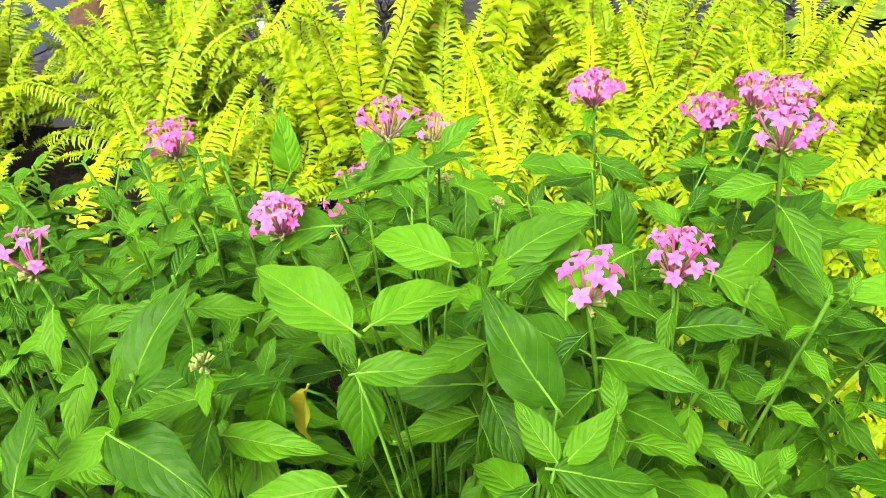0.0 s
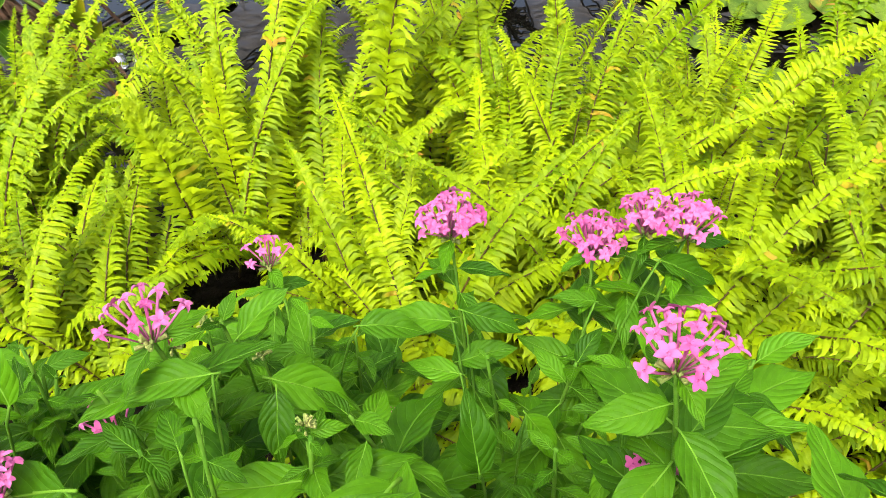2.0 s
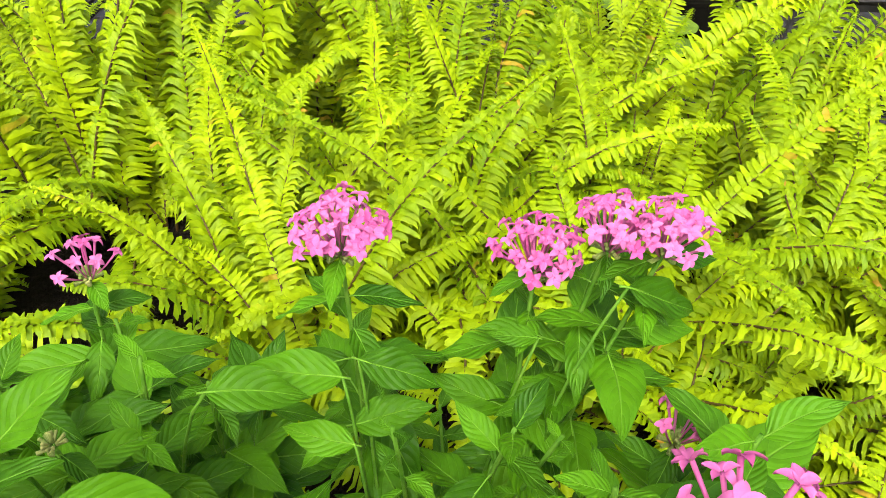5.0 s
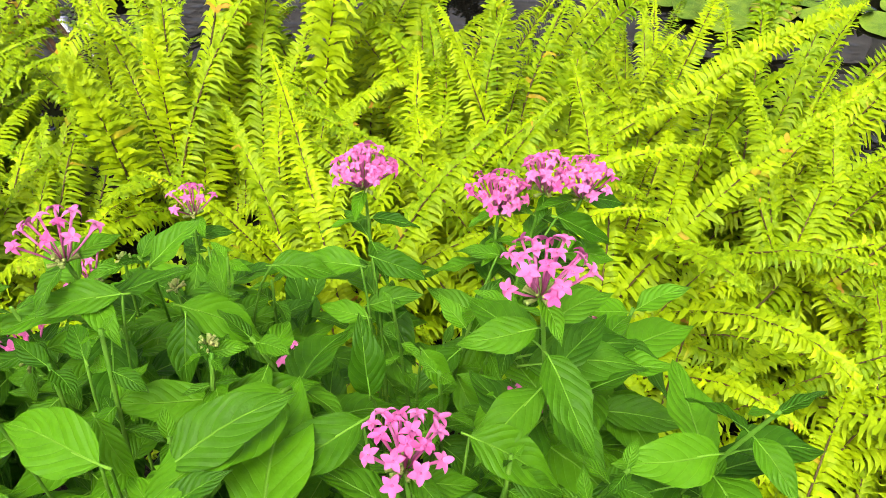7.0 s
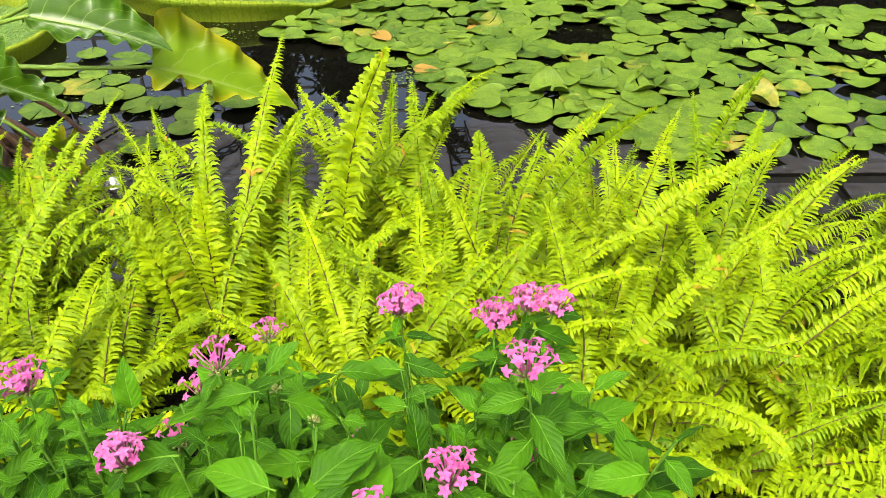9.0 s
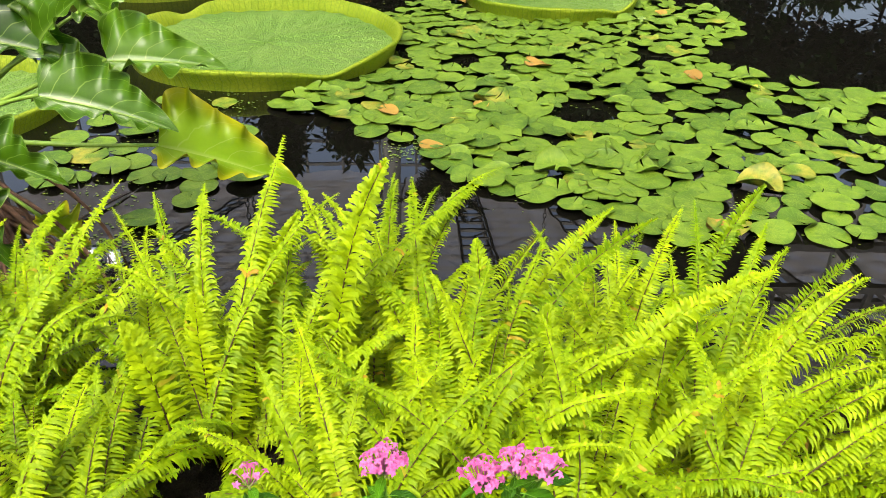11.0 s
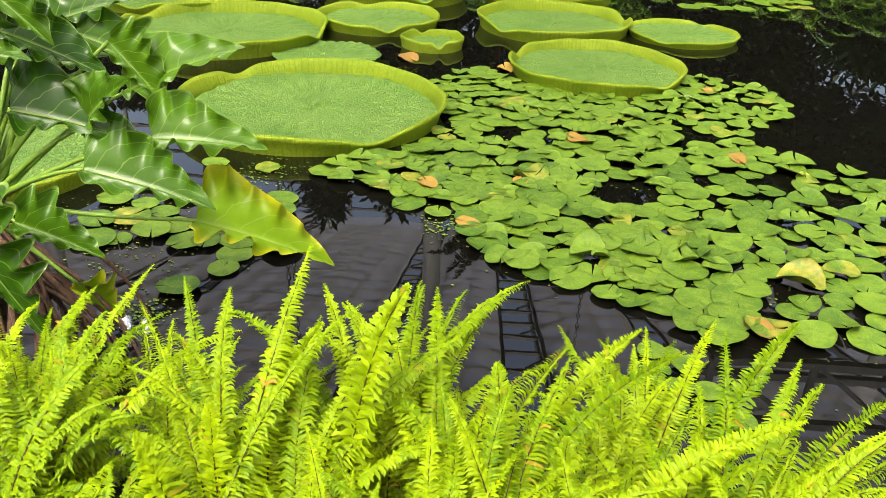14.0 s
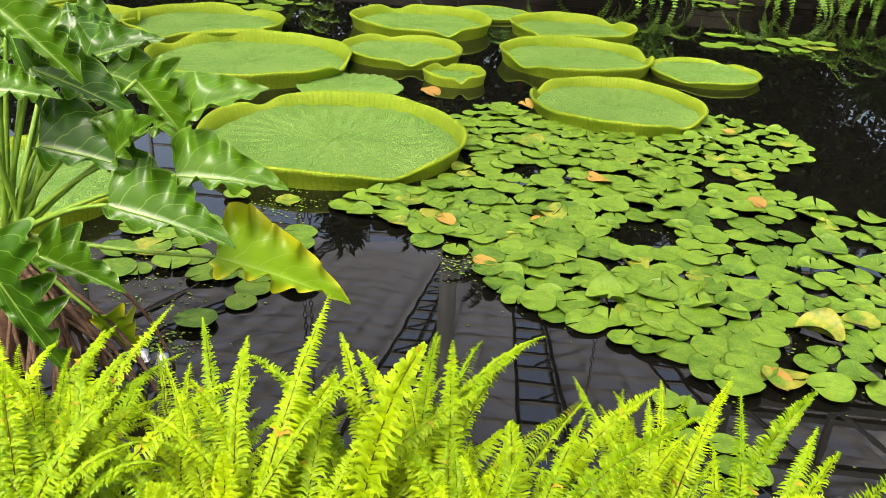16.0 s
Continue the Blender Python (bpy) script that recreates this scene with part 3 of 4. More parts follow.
def build_far_shore():
    """A brick edge with plants behind it that darken the far water by their mirror image."""
    edge = thing("far_bank_wall", (0, 10.55, 0), "low brown brick edging of the far pond shore", "wall", kind="structure")
    part("core", to_mesh("core", *box(-30, 30, 10.53, 10.8, -0.5, 0.30), STONE, smooth=False), edge)
    for row in range(3):
        for k in range(60):
            x = -6.6 + 0.222 * k + 0.11 * (row % 2)
            part("brick", BRICK, edge, Matrix.Translation((x, 10.52 + uni(-0.004, 0.004), 0.04 + row * 0.078)))
    k = 0
    for x in np.arange(-14, 14.5, 1.05):
        k += 1
        y, r, tall = 12.3 + uni(-0.4, 0.6) + 0.8 * (k % 2), uni(0.8, 1.1), uni(2.2, 3.0)
        if x > 2.2:
            tall = uni(2.9, 3.6)
        if -2.9 < x < -1.6:
            tall, r = 4.4, 0.75
        if 5.4 < x < 7.6:
            tall = 1.3
        tree = thing("shrub", (x, y, 0.3), "dense dark green shrub on the far shore", "shrub", "shrubs on the far shore")
        part("trunk", to_mesh("trunk", *tube([(x, y, 0.2), (x + 0.05, y, 0.6), (x, y, 0.8 + tall * 0.4)], 0.07, 0.03, 7), ROOT), tree)
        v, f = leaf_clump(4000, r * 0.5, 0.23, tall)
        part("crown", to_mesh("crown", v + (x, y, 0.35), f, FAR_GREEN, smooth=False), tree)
    # added back row: less sky shows through the shrubs in the mirror image
    for x in np.arange(2.6, 13, 1.3):
        y, tall = 14.0 + uni(-0.2, 0.4), uni(4.0, 4.8)
        tree = thing("shrub", (x, y, 0.3), "tall dark green shrub behind the far shore", "shrub", "shrubs on the far shore")
        part("trunk", to_mesh("trunk", *tube([(x, y, 0.2), (x + 0.05, y, 0.8), (x, y, 0.8 + tall * 0.4)], 0.08, 0.03, 7), ROOT), tree)
        clear = 2.2 if 5.6 < x < 8.2 else 0.0
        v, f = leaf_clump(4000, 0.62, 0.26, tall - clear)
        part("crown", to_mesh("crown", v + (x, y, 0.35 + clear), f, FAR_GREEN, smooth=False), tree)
    palm = thing("palm", (0.28, 11.95, 0.3), "slender palm with an upright fan of dark fronds", "palm")
    part("trunk", to_mesh("trunk", *tube([(0.28, 11.95, 0.2), (0.30, 11.95, 2.2), (0.28, 11.95, 4.15)], 0.07, 0.05, 9, 0.08), ROOT), palm)
    for k in range(20):
        az = 2 * np.pi * k / 20 + uni(-0.2, 0.2)
        p = rachis_free((0.28, 11.95, 4.12), az, uni(50, 86), uni(0.9, 1.35), uni(0.3, 0.9), 26)
        v, f = frond_parts(p, 0.20, (-math.cos(az), -math.sin(az), 0.4), 34)
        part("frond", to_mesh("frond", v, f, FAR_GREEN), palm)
    x, y = -1.25, 12.4
    tree = thing("shrub", (x, y, 0.3), "tall dark green shrub behind the far shore", "shrub", "shrubs on the far shore")
    part("trunk", to_mesh("trunk", *tube([(x, y, 0.2), (x + 0.05, y, 0.8), (x, y, 2.4)], 0.08, 0.03, 7), ROOT), tree)
    v, f = leaf_clump(4000, 0.42, 0.22, 3.9)
    part("crown", to_mesh("crown", v + (x, y, 0.35), f, FAR_GREEN, smooth=False), tree)
    for x in (0.7, 1.0, 1.3, 1.6, 1.9, -0.4, 3.4, 3.7, 4.0, 4.3, 4.6, 4.95, 5.3, -2.6, -3.4):
        z = 0.30
        fern = thing("far_fern", (x, 10.62, z), "green fern hanging over the far brick edge", "fern", "ferns on the far shore")
        for q in range(11):
            az = -math.pi / 2 + uni(-1.3, 1.3)
            ln = uni(0.55, 0.85)
            p = rachis_free((x, 10.62 - 0.05 * (q % 3), z), az, uni(0, 60), ln * 1.25, uni(1.1, 1.9), 24)
            v, f = frond_parts(p, 0.075, (-math.cos(az), -math.sin(az), 0.5), 26, fine=False)
            part("frond", to_mesh("frond", v, f, FAR_FERN), fern)


build_far_shore()


# ---------------------------------------------------------------- giant water lilies
def victoria(cx, cy, r, rim_h, notch, turn):
    """One giant pad: floating disc with an upturned, ribbed rim that dips at the notches."""
    ang = 288
    t = np.linspace(0, 2 * np.pi, ang, endpoint=False)
    wav = 1 + 0.012 * np.sin(3 * t + turn) + 0.004 * np.sin(7 * t + 2 * turn)
    radii = np.array([0.0, 0.15, 0.3, 0.45, 0.6, 0.72, 0.82, 0.9, 0.955, 0.985])
    v = []
    for q in radii:
        rr = r * q * wav
        ribs = 0.004 * np.cos(t * 30) * q * (q > 0.4)
        v.append(np.stack([rr * np.cos(t), rr * np.sin(t), 0.025 + ribs + 0.006 * np.sin(5 * t + 9 * q)], -1))
    disc = to_mesh("leaf_disc", np.concatenate(v), grid(len(radii), ang, True), VICTORIA)
    # rim: height dips at two opposite notches
    d1 = np.abs((t - turn + np.pi) % (2 * np.pi) - np.pi)
    d2 = np.abs((t - turn + notch + np.pi) % (2 * np.pi) - np.pi)
    dip = 1 - 0.62 * np.exp(-(d1 / 0.15) ** 2) - 0.55 * np.exp(-(d2 / 0.20) ** 2)
    h = rim_h * 0.85 * (0.92 + 0.06 * np.sin(4 * t + turn) + 0.03 * np.sin(11 * t)) * dip
    rows = []
    for k, q in enumerate(np.linspace(0, 1, 6)):
        flare = 0.985 + 0.012 * q + 0.048 * q * q
        rib = 1 + 0.003 * np.abs(np.cos(t * 36 + 2 * np.sin(3 * t))) * (0.3 + q)
        rr = r * wav * flare * rib
        rows.append(np.stack([rr * np.cos(t), rr * np.sin(t), -0.01 + (h + 0.02) * q], -1))
    for q in np.linspace(1, 0, 5):
        flare = 0.985 + 0.012 * q + 0.048 * q * q
        rr = r * wav * flare - 0.012
        rows.append(np.stack([rr * np.cos(t), rr * np.sin(t), 0.018 + (h + 0.002) * q], -1))
    rim = to_mesh("rim", np.concatenate(rows), grid(len(rows), ang, True), VICTORIA_RIM)
    pad = thing("giant_water_lily_pad", (cx, cy, 0), "giant round green lily pad with upturned yellow-green rim", "lily pad", "giant lily pads on the pond")
    m = Matrix.Translation((cx, cy, 0))
    part("leaf_disc", disc, pad, m)
    if rim_h > 0:
        part("rim", rim, pad, m, "ribbed yellow-green upturned rim")


for cx, cy, r, h, notch, turn in (
    (-0.713, 4.22, 0.68, 0.105, 3.4, 2.45), (0.89, 5.31, 0.54, 0.09, 3.6, 2.75), (0.684, 6.58, 0.58, 0.11, 2.6, 0.3),
    (1.674, 6.50, 0.405, 0.045, 3.1, 1.0), (-1.675, 5.77, 0.69, 0.12, 3.3, 6.1), (-0.666, 7.6, 0.62, 0.12, 3.1, 5.2),
    (0.711, 7.8, 0.56, 0.11, 2.8, 0.8), (-2.424, 6.87, 0.64, 0.11, 3.0, 1.3), (-0.2, 5.78, 0.215, 0.075, 3.0, 5.0),
    (-0.061, 8.52, 0.38, 0.02, 3.0, 1.0), (-0.671, 6.42, 0.46, 0.08, 3.1, 5.0), (-3.405, 6.68, 0.44, 0.10, 3.0, 0.2),
    (-1.90, 3.25, 0.50, 0.09, 3.0, 0.4), (-4.4, 7.4, 0.6, 0.1, 3.0, 1.0),
):
    victoria(cx, cy, r, h, notch, turn)
victoria(-0.86, 5.33, 0.36, 0.0, 3.0, 1.0)


# ---------------------------------------------------------------- small water lilies
def lily_mesh(k):
    """A round pad with a slit, waved and a little cupped; radius 1."""
    gap = uni(0.02, 0.085)
    t = np.linspace(gap, 2 * np.pi - gap, 27)
    a, b, c = uni(0, 6), uni(0, 6), uni(0, 6)
    lift = uni(0.0, 0.07) if k < 8 else uni(0.10, 0.30) if k < 11 else 0.62
    rows = []
    for q in (0.02, 0.35, 0.7, 0.92, 1.0):
        rr = q * (1 + 0.025 * np.sin(3 * t + a) + 0.014 * np.sin(7 * t + b))
        lip = np.exp(-((np.pi - np.abs(t - np.pi)) / 0.35) ** 2)       # the two lips of the slit curl up or down
        z = 0.02 + 0.10 * q ** 2 * lip * np.where(t < np.pi, math.sin(a), math.cos(b)) + lift * q ** 3 * (0.4 + 0.6 * np.sin(2 * t + c)) + 0.022 * q * q * np.sin(5 * t + a)
        rows.append(np.stack([rr * np.cos(t), rr * np.sin(t), z], -1))
    top = np.concatenate(rows)
    f = grid(5, 27)
    bottom = top - (0, 0, 0.018)
    fb = f[:, ::-1] + len(top)
    ring = list(range(4 * 27, 5 * 27))
    side = [[ring[i], ring[i] + len(top), ring[i + 1] + len(top), ring[i + 1]] for i in range(26)]
    return to_mesh("water_lily_pad", np.vstack([top, bottom]), f.tolist() + fb.tolist() + side, LILY)


LILIES = [lily_mesh(k) for k in range(14)]
DEAD = []
for k in range(3):
    dead = lily_mesh(9)
    dead.materials.clear()
    dead.materials.append(LILY_DEAD)
    DEAD.append(dead)


def inside(x, y, poly):
    c = False
    for (x1, y1), (x2, y2) in zip(poly, poly[1:] + poly[:1]):
        if (y1 > y) != (y2 > y) and x < (x2 - x1) * (y - y1) / (y2 - y1) + x1:
            c = not c
    return c


MAT = [(-0.5, 3.37), (-0.37, 3.99), (-0.17, 4.27), (-0.13, 4.8), (0.02, 5.13), (0.2, 5.21), (0.41, 4.96), (0.99, 4.88), (1.47, 5.31), (1.92, 5.13), (1.98, 4.72),
       (1.63, 4.32), (1.53, 4.13), (1.64, 3.86), (1.99, 3.73), (2.26, 3.61), (2.4, 2.9), (1.66, 2.31), (1.44, 2.31), (0.97, 2.27), (0.79, 2.43), (0.47, 2.57), (0.27, 2.72), (0.13, 2.94), (-0.22, 3.21)]
HOLES = [(0.33, 4.05, 0.12), (0.62, 3.72, 0.10), (0.83, 3.35, 0.15), (0.30, 3.98, 0.10), (1.12, 4.5, 0.07), (0.95, 3.0, 0.06), (1.5, 3.25, 0.05), (1.25, 2.62, 0.05), (0.12, 4.45, 0.06), (1.75, 3.4, 0.13), (1.55, 3.62, 0.12), (1.9, 3.1, 0.11), (1.3, 4.15, 0.12), (1.75, 4.75, 0.10), (1.2, 3.55, 0.11), (2.1, 3.35, 0.11), (1.45, 2.95, 0.07), (1.7, 2.75, 0.08), (1.1, 3.2, 0.07)]


def build_lilies():
    placed, made = [], []

    def put(x, y, r, tilt=0.05, k=None):
        m = Matrix.Translation((x, y, 0.006 + 0.020 * uni(0, 1))) @ Euler((uni(-tilt, tilt), uni(-tilt, tilt), uni(0, 6.28))).to_matrix().to_4x4() @ Matrix.Diagonal((r, r * uni(0.9, 1.05), r, 1))
        placed.append((x, y, r))
        made.append((m, LILIES[int(rng.integers(0, 8)) if k is None else k]))

    tries = 0
    while tries < 26000 and len(placed) < 900:
        tries += 1
        x, y = uni(-0.55, 2.45), uni(2.2, 5.35)
        if not inside(x, y, MAT) or any((x - a) ** 2 + (y - b) ** 2 < c * c for a, b, c in HOLES):
            continue
        if (x - 0.89) ** 2 + (y - 5.31) ** 2 < 0.55 ** 2 or (x + 0.713) ** 2 + (y - 4.2) ** 2 < 0.74 ** 2:
            continue
        r = uni(0.050, 0.088) * (0.85 if y > 4.3 else 1)
        if any((x - a) ** 2 + (y - b) ** 2 < ((0.60 if x < 1.15 else 0.71) * (r + c)) ** 2 for a, b, c in placed):
            continue
        put(x, y, r, 0.07, k=int(rng.integers(8, 11)) if uni(0, 1) < (0.45 if x > 0.9 else 0.24) else int(rng.integers(11, 14)) if x > 0.3 and uni(0, 1) < 0.05 else None)
    for x, y in ((-0.75, 2.34), (-0.65, 2.49), (-0.64, 2.6), (-0.77, 2.67), (-0.84, 2.66), (-0.66, 2.7), (-0.49, 2.67), (-0.58, 2.96), (-0.6, 3.09), (-1.17, 2.63), (-1.09, 2.65),
                 (-1.11, 2.96), (-1.0, 2.88), (-0.92, 2.77), (-1.12, 2.83), (-1.18, 3.15), (-1.0, 3.07), (-0.97, 3.39), (-0.74, 3.4), (-1.24, 2.98), (-1.22, 2.77), (-0.99, 2.72), (-0.82, 2.92), (-0.56, 2.79)):
        put(x, y, uni(0.05, 0.085))
    for x, y in ((0.74, 2.01), (0.8, 1.99), (0.88, 1.98), (0.77, 1.93), (0.67, 1.88), (0.84, 2.1), (0.75, 2.07), (0.88, 1.9), (0.75, 1.86), (0.94, 1.87), (0.75, 2.17), (0.81, 2.17)):
        put(x, y, uni(0.028, 0.05))
    for x, y in ((2.3, 8.24), (2.28, 7.71), (2.45, 7.68), (2.71, 8.2), (2.91, 8.14), (2.76, 7.71), (2.98, 8.04), (-2.16, 8.29), (-2.6, 8.2), (-2.33, 8.08), (-2.17, 7.94), (-1.94, 8.32), (2.66, 10.15), (2.58, 10.41), (2.91, 10.39)):
        put(x, y, uni(0.09, 0.13))
        put(x + uni(-0.3, 0.3), y + uni(-0.2, 0.4), uni(0.08, 0.12))
    for x, y, r in ((1.11, 2.32, 0.06), (0.68, 3.95, 0.07), (0.31, 5.21, 0.07), (1.42, 3.83, 0.06), (0.17, 2.94, 0.05), (-0.02, 3.3, 0.06), (0.38, 3.39, 0.05), (1.53, 4.97, 0.05), (-0.32, 5.35, 0.09)):
        m = Matrix.Translation((x, y, 0.024)) @ Euler((uni(-0.1, 0.1), uni(-0.1, 0.1), uni(0, 6))).to_matrix().to_4x4() @ Matrix.Diagonal((r, r * 0.7, r, 1))
        whole("withered_lily_pad", DEAD[int(rng.integers(0, 3))], "withered orange-brown water lily leaf among green ones", "lily pad", m, "withered water lily leaves")
    # the nearer ones singly, the far rest as one sheet
    made.sort(key=lambda q: q[0].translation.y)
    for m, me in made[:300]:
        whole("water_lily_pad", me, "flat round green water lily leaf floating on the pond", "lily pad", m, "small water lily leaves on the pond")
    rest = []
    for m, me in made[300:]:
        rest.append((np.array([tuple(m @ v.co) for v in me.vertices]), [list(p.vertices) for p in me.polygons]))
    whole("water_lily_leaves", to_mesh("water_lily_leaves", *join(rest)[:2], LILY), "crowded green water lily leaves farther out on the pond", "lily pads", kind="stuff")


build_lilies()


# ---------------------------------------------------------------- philodendron by the pond
def philo_mesh(seed, lobes, ruffle, wide):
    """A long heart-based leaf folded along its midrib, one half raised and one hanging, with a scalloped, rolling margin; length 1 along y."""
    nu, nv = 120, 17
    s = np.linspace(0, 1, nu)
    u = np.linspace(-1, 1, nv)
    S, U = np.meshgrid(s, u, indexing="ij")
    base = wide * np.clip((S + 0.01) / 0.17, 0, 1) ** 0.5 * np.power(np.clip(1 - S, 0, 1), 0.90) + 0.004
    A = np.abs(U)
    ph = np.where(U > 0, 0.4, 1.9) + seed
    wav = 2 * np.pi * lobes * S ** 0.9 + 0.7 * np.sin(5 * S + seed)
    edge = np.clip((A - 0.25) / 0.75, 0, 1) ** 1.3
    uneven = 0.85 + 0.35 * np.sin(8 * S + 2.3 * seed + ph)
    taper = np.clip((1 - S) * 3.5, 0, 1)
    scallop = 2 * np.abs(np.sin(0.5 * (wav + ph))) - 1
    half = base * (1 + edge * 0.10 * uneven * scallop + edge * 0.06 * np.sin(0.31 * wav + ph))
    X = U * half
    roll = uneven * np.sin(wav + ph + 1.15) + 1.0 * np.sin(0.37 * wav + 2 * ph)
    out = ruffle * 0.080 * edge ** 1.4 * roll * np.sqrt(base) * 1.5 * taper
    Z = 0.62 * out
    Z += np.where(U > 0, -0.15, 1.15) * A * base * (1 - 0.30 * A) - 0.14 * S ** 2 - 0.010 * (A < 0.05)
    X = X * np.where(U > 0, 0.30, 1.0) + np.where(U > 0, 0.0, 0.78) * out
    Y = S - 0.34 * A ** 1.5 * base * (1 - S) ** 2 + 0.28 * A * base * S + ruffle * 0.012 * edge * np.cos(wav + ph) * taper
    v = np.stack([X, Y, Z], -1).reshape(-1, 3)
    uv = np.stack([(U + 1) / 2, S], -1).reshape(-1, 2)
    return v, grid(nu, nv), uv


def philo_leaf(seed, lobes, ruffle, mat, wide=0.42):
    v, f, uv = philo_mesh(seed, lobes, ruffle, wide)
    return to_mesh("leaf", v, f, mat, uv)


PHILOS = [philo_leaf(k * 1.3, 5.4 + 0.7 * (k % 3), 1.15 + 0.25 * (k % 2), PHILO) for k in range(6)]
PHILO_Y = philo_leaf(11, 5.6, 1.35, PHILO_OLD, 0.38)


def build_philodendron():
    root = Vector((-1.13, 2.05, 0.40))
    plant = thing("philodendron", (-1.15, 2.02, 0.0), "glossy dark green philodendron with ruffled leaves at the pond edge", "plant")
    trunk = tube([(-1.22, 1.92, -0.15), (-1.18, 1.97, 0.1), (-1.15, 2.02, 0.28), (-1.13, 2.05, 0.44)], 0.075, 0.055, 12, 0.12)
    part("trunk", to_mesh("trunk", *trunk, ROOT), plant, label="short brown scarred trunk")
    for k in range(28):
        a = uni(-1.5, 0.6)
        d = uni(0.10, 0.42)
        p0 = (-1.13 + uni(-0.05, 0.05), 2.03 + uni(-0.06, 0.06), uni(0.22, 0.40))
        p2 = (-1.12 + d * math.cos(a), 2.0 + d * math.sin(a) * 0.8, uni(-0.08, 0.0))
        p1 = ((p0[0] + p2[0]) / 2 + uni(0.0, 0.16), (p0[1] + p2[1]) / 2 + uni(-0.06, 0.06), p0[2] - uni(-0.05, 0.16))
        part("aerial_root", to_mesh("aerial_root", *tube(bezier(p0, p1, p2, 10), uni(0.006, 0.011), 0.005, 7, 0.15), ROOT), plant)
    # leaf base, leaf tip, drawn-out factor, tilt of its upper side to the path
    leaves = [
        ((-0.753, 2.200, 0.713), (-0.490, 2.220, 0.856), 1.05, 0.30),
        ((-0.662, 2.100, 0.618), (-0.389, 2.120, 0.627), 1.02, 0.35),
        ((-0.820, 2.020, 0.550), (-0.502, 2.000, 0.510), 1.02, 0.35),
        ((-1.003, 2.050, 0.690), (-0.707, 2.070, 0.652), 1.05, 0.40),
        ((-0.850, 2.10, 0.634), (-0.735, 2.02, 0.765), 1.35, 0.70),
        ((-1.063, 2.30, 0.715), (-0.946, 2.33, 0.758), 1.50, 0.30),
        ((-0.873, 2.20, 0.854), (-0.715, 2.23, 0.803), 1.30, 0.40),
        ((-0.944, 2.20, 0.877), (-0.778, 2.23, 0.951), 1.20, 0.30),
        ((-1.084, 2.35, 0.913), (-0.923, 2.38, 0.927), 1.20, 0.20),
        ((-1.020, 2.00, 1.050), (-0.875, 1.98, 0.945), 1.35, 0.60),
        ((-0.987, 2.05, 0.891), (-0.792, 2.08, 0.822), 1.20, 0.45),
        ((-1.060, 1.95, 0.859), (-0.923, 1.98, 0.859), 1.20, 0.35),
        ((-1.065, 2.10, 0.990), (-0.999, 2.05, 0.829), 1.30, 0.70),
        ((-0.960, 1.90, 0.445), (-0.743, 1.90, 0.375), 0.95, 0.60),
        ((-1.052, 1.80, 0.500), (-0.875, 1.74, 0.250), 1.15, 1.00),
        ((-1.052, 2.40, 0.969), (-0.958, 2.43, 0.907), 1.50, 0.30),
        ((-0.790, 2.20, 0.840), (-0.675, 2.18, 0.727), 1.35, 0.60),
        ((-1.178, 2.20, 0.890), (-1.071, 2.23, 0.966), 1.60, 0.30),
        ((-1.055, 2.15, 0.911), (-0.937, 2.18, 0.852), 1.50, 0.50),
        ((-0.569, 2.10, 0.383), (-0.209, 2.22, 0.251), 1.05, 0.30),
        ((-0.900, 2.02, 0.200), (-0.820, 2.08, 0.030), 1.10, 0.80),
    ]
    for k, (base, tip, longer, tilt) in enumerate(leaves):
        base, tip = Vector(base), Vector(tip)
        yellow = k >= 19
        ln = (tip - base).length * longer * (1.0 if yellow else 1.07)
        part("leaf", PHILO_Y if yellow else PHILOS[k % 6], plant, frame_to(base, tip - base, Vector((0.12 * (k % 3 - 1), -tilt, 1.0)), ln), "drooping leaf with yellow ruffled margin" if yellow else "")
        mid = (root + base) / 2 + Vector((0, 0, -0.01 if yellow else 0.05))
        part("petiole", to_mesh("petiole", *tube(bezier(root + Vector((uni(-.03, .03), uni(-.03, .03), uni(-0.02, 0.03))), mid, base, 10), 0.0095, 0.005, 8), PETIOLE), plant)


build_philodendron()


# ---------------------------------------------------------------- golden sword ferns
def add_frond(plant, p, width, up=None, face=0.0, fine=True):
    if up is None:
        h = p[-1] - p[0]
        h[2] = 0
        up = (-h[0], -h[1], 0.55 * np.linalg.norm(h) + 0.02)
    length = np.linalg.norm(np.diff(p, axis=0), axis=1).sum()
    v, f = frond_parts(p, width, up, max(14, int(length / max(0.0056, 0.195 * width))), face, fine)
    fr = part("frond", to_mesh("frond", v, f, FERN), plant)
    part("stalk", to_mesh("stalk", *tube(p[::4] if len(p) > 20 else p, 0.0020, 0.0008, 4), RACHIS), fr)


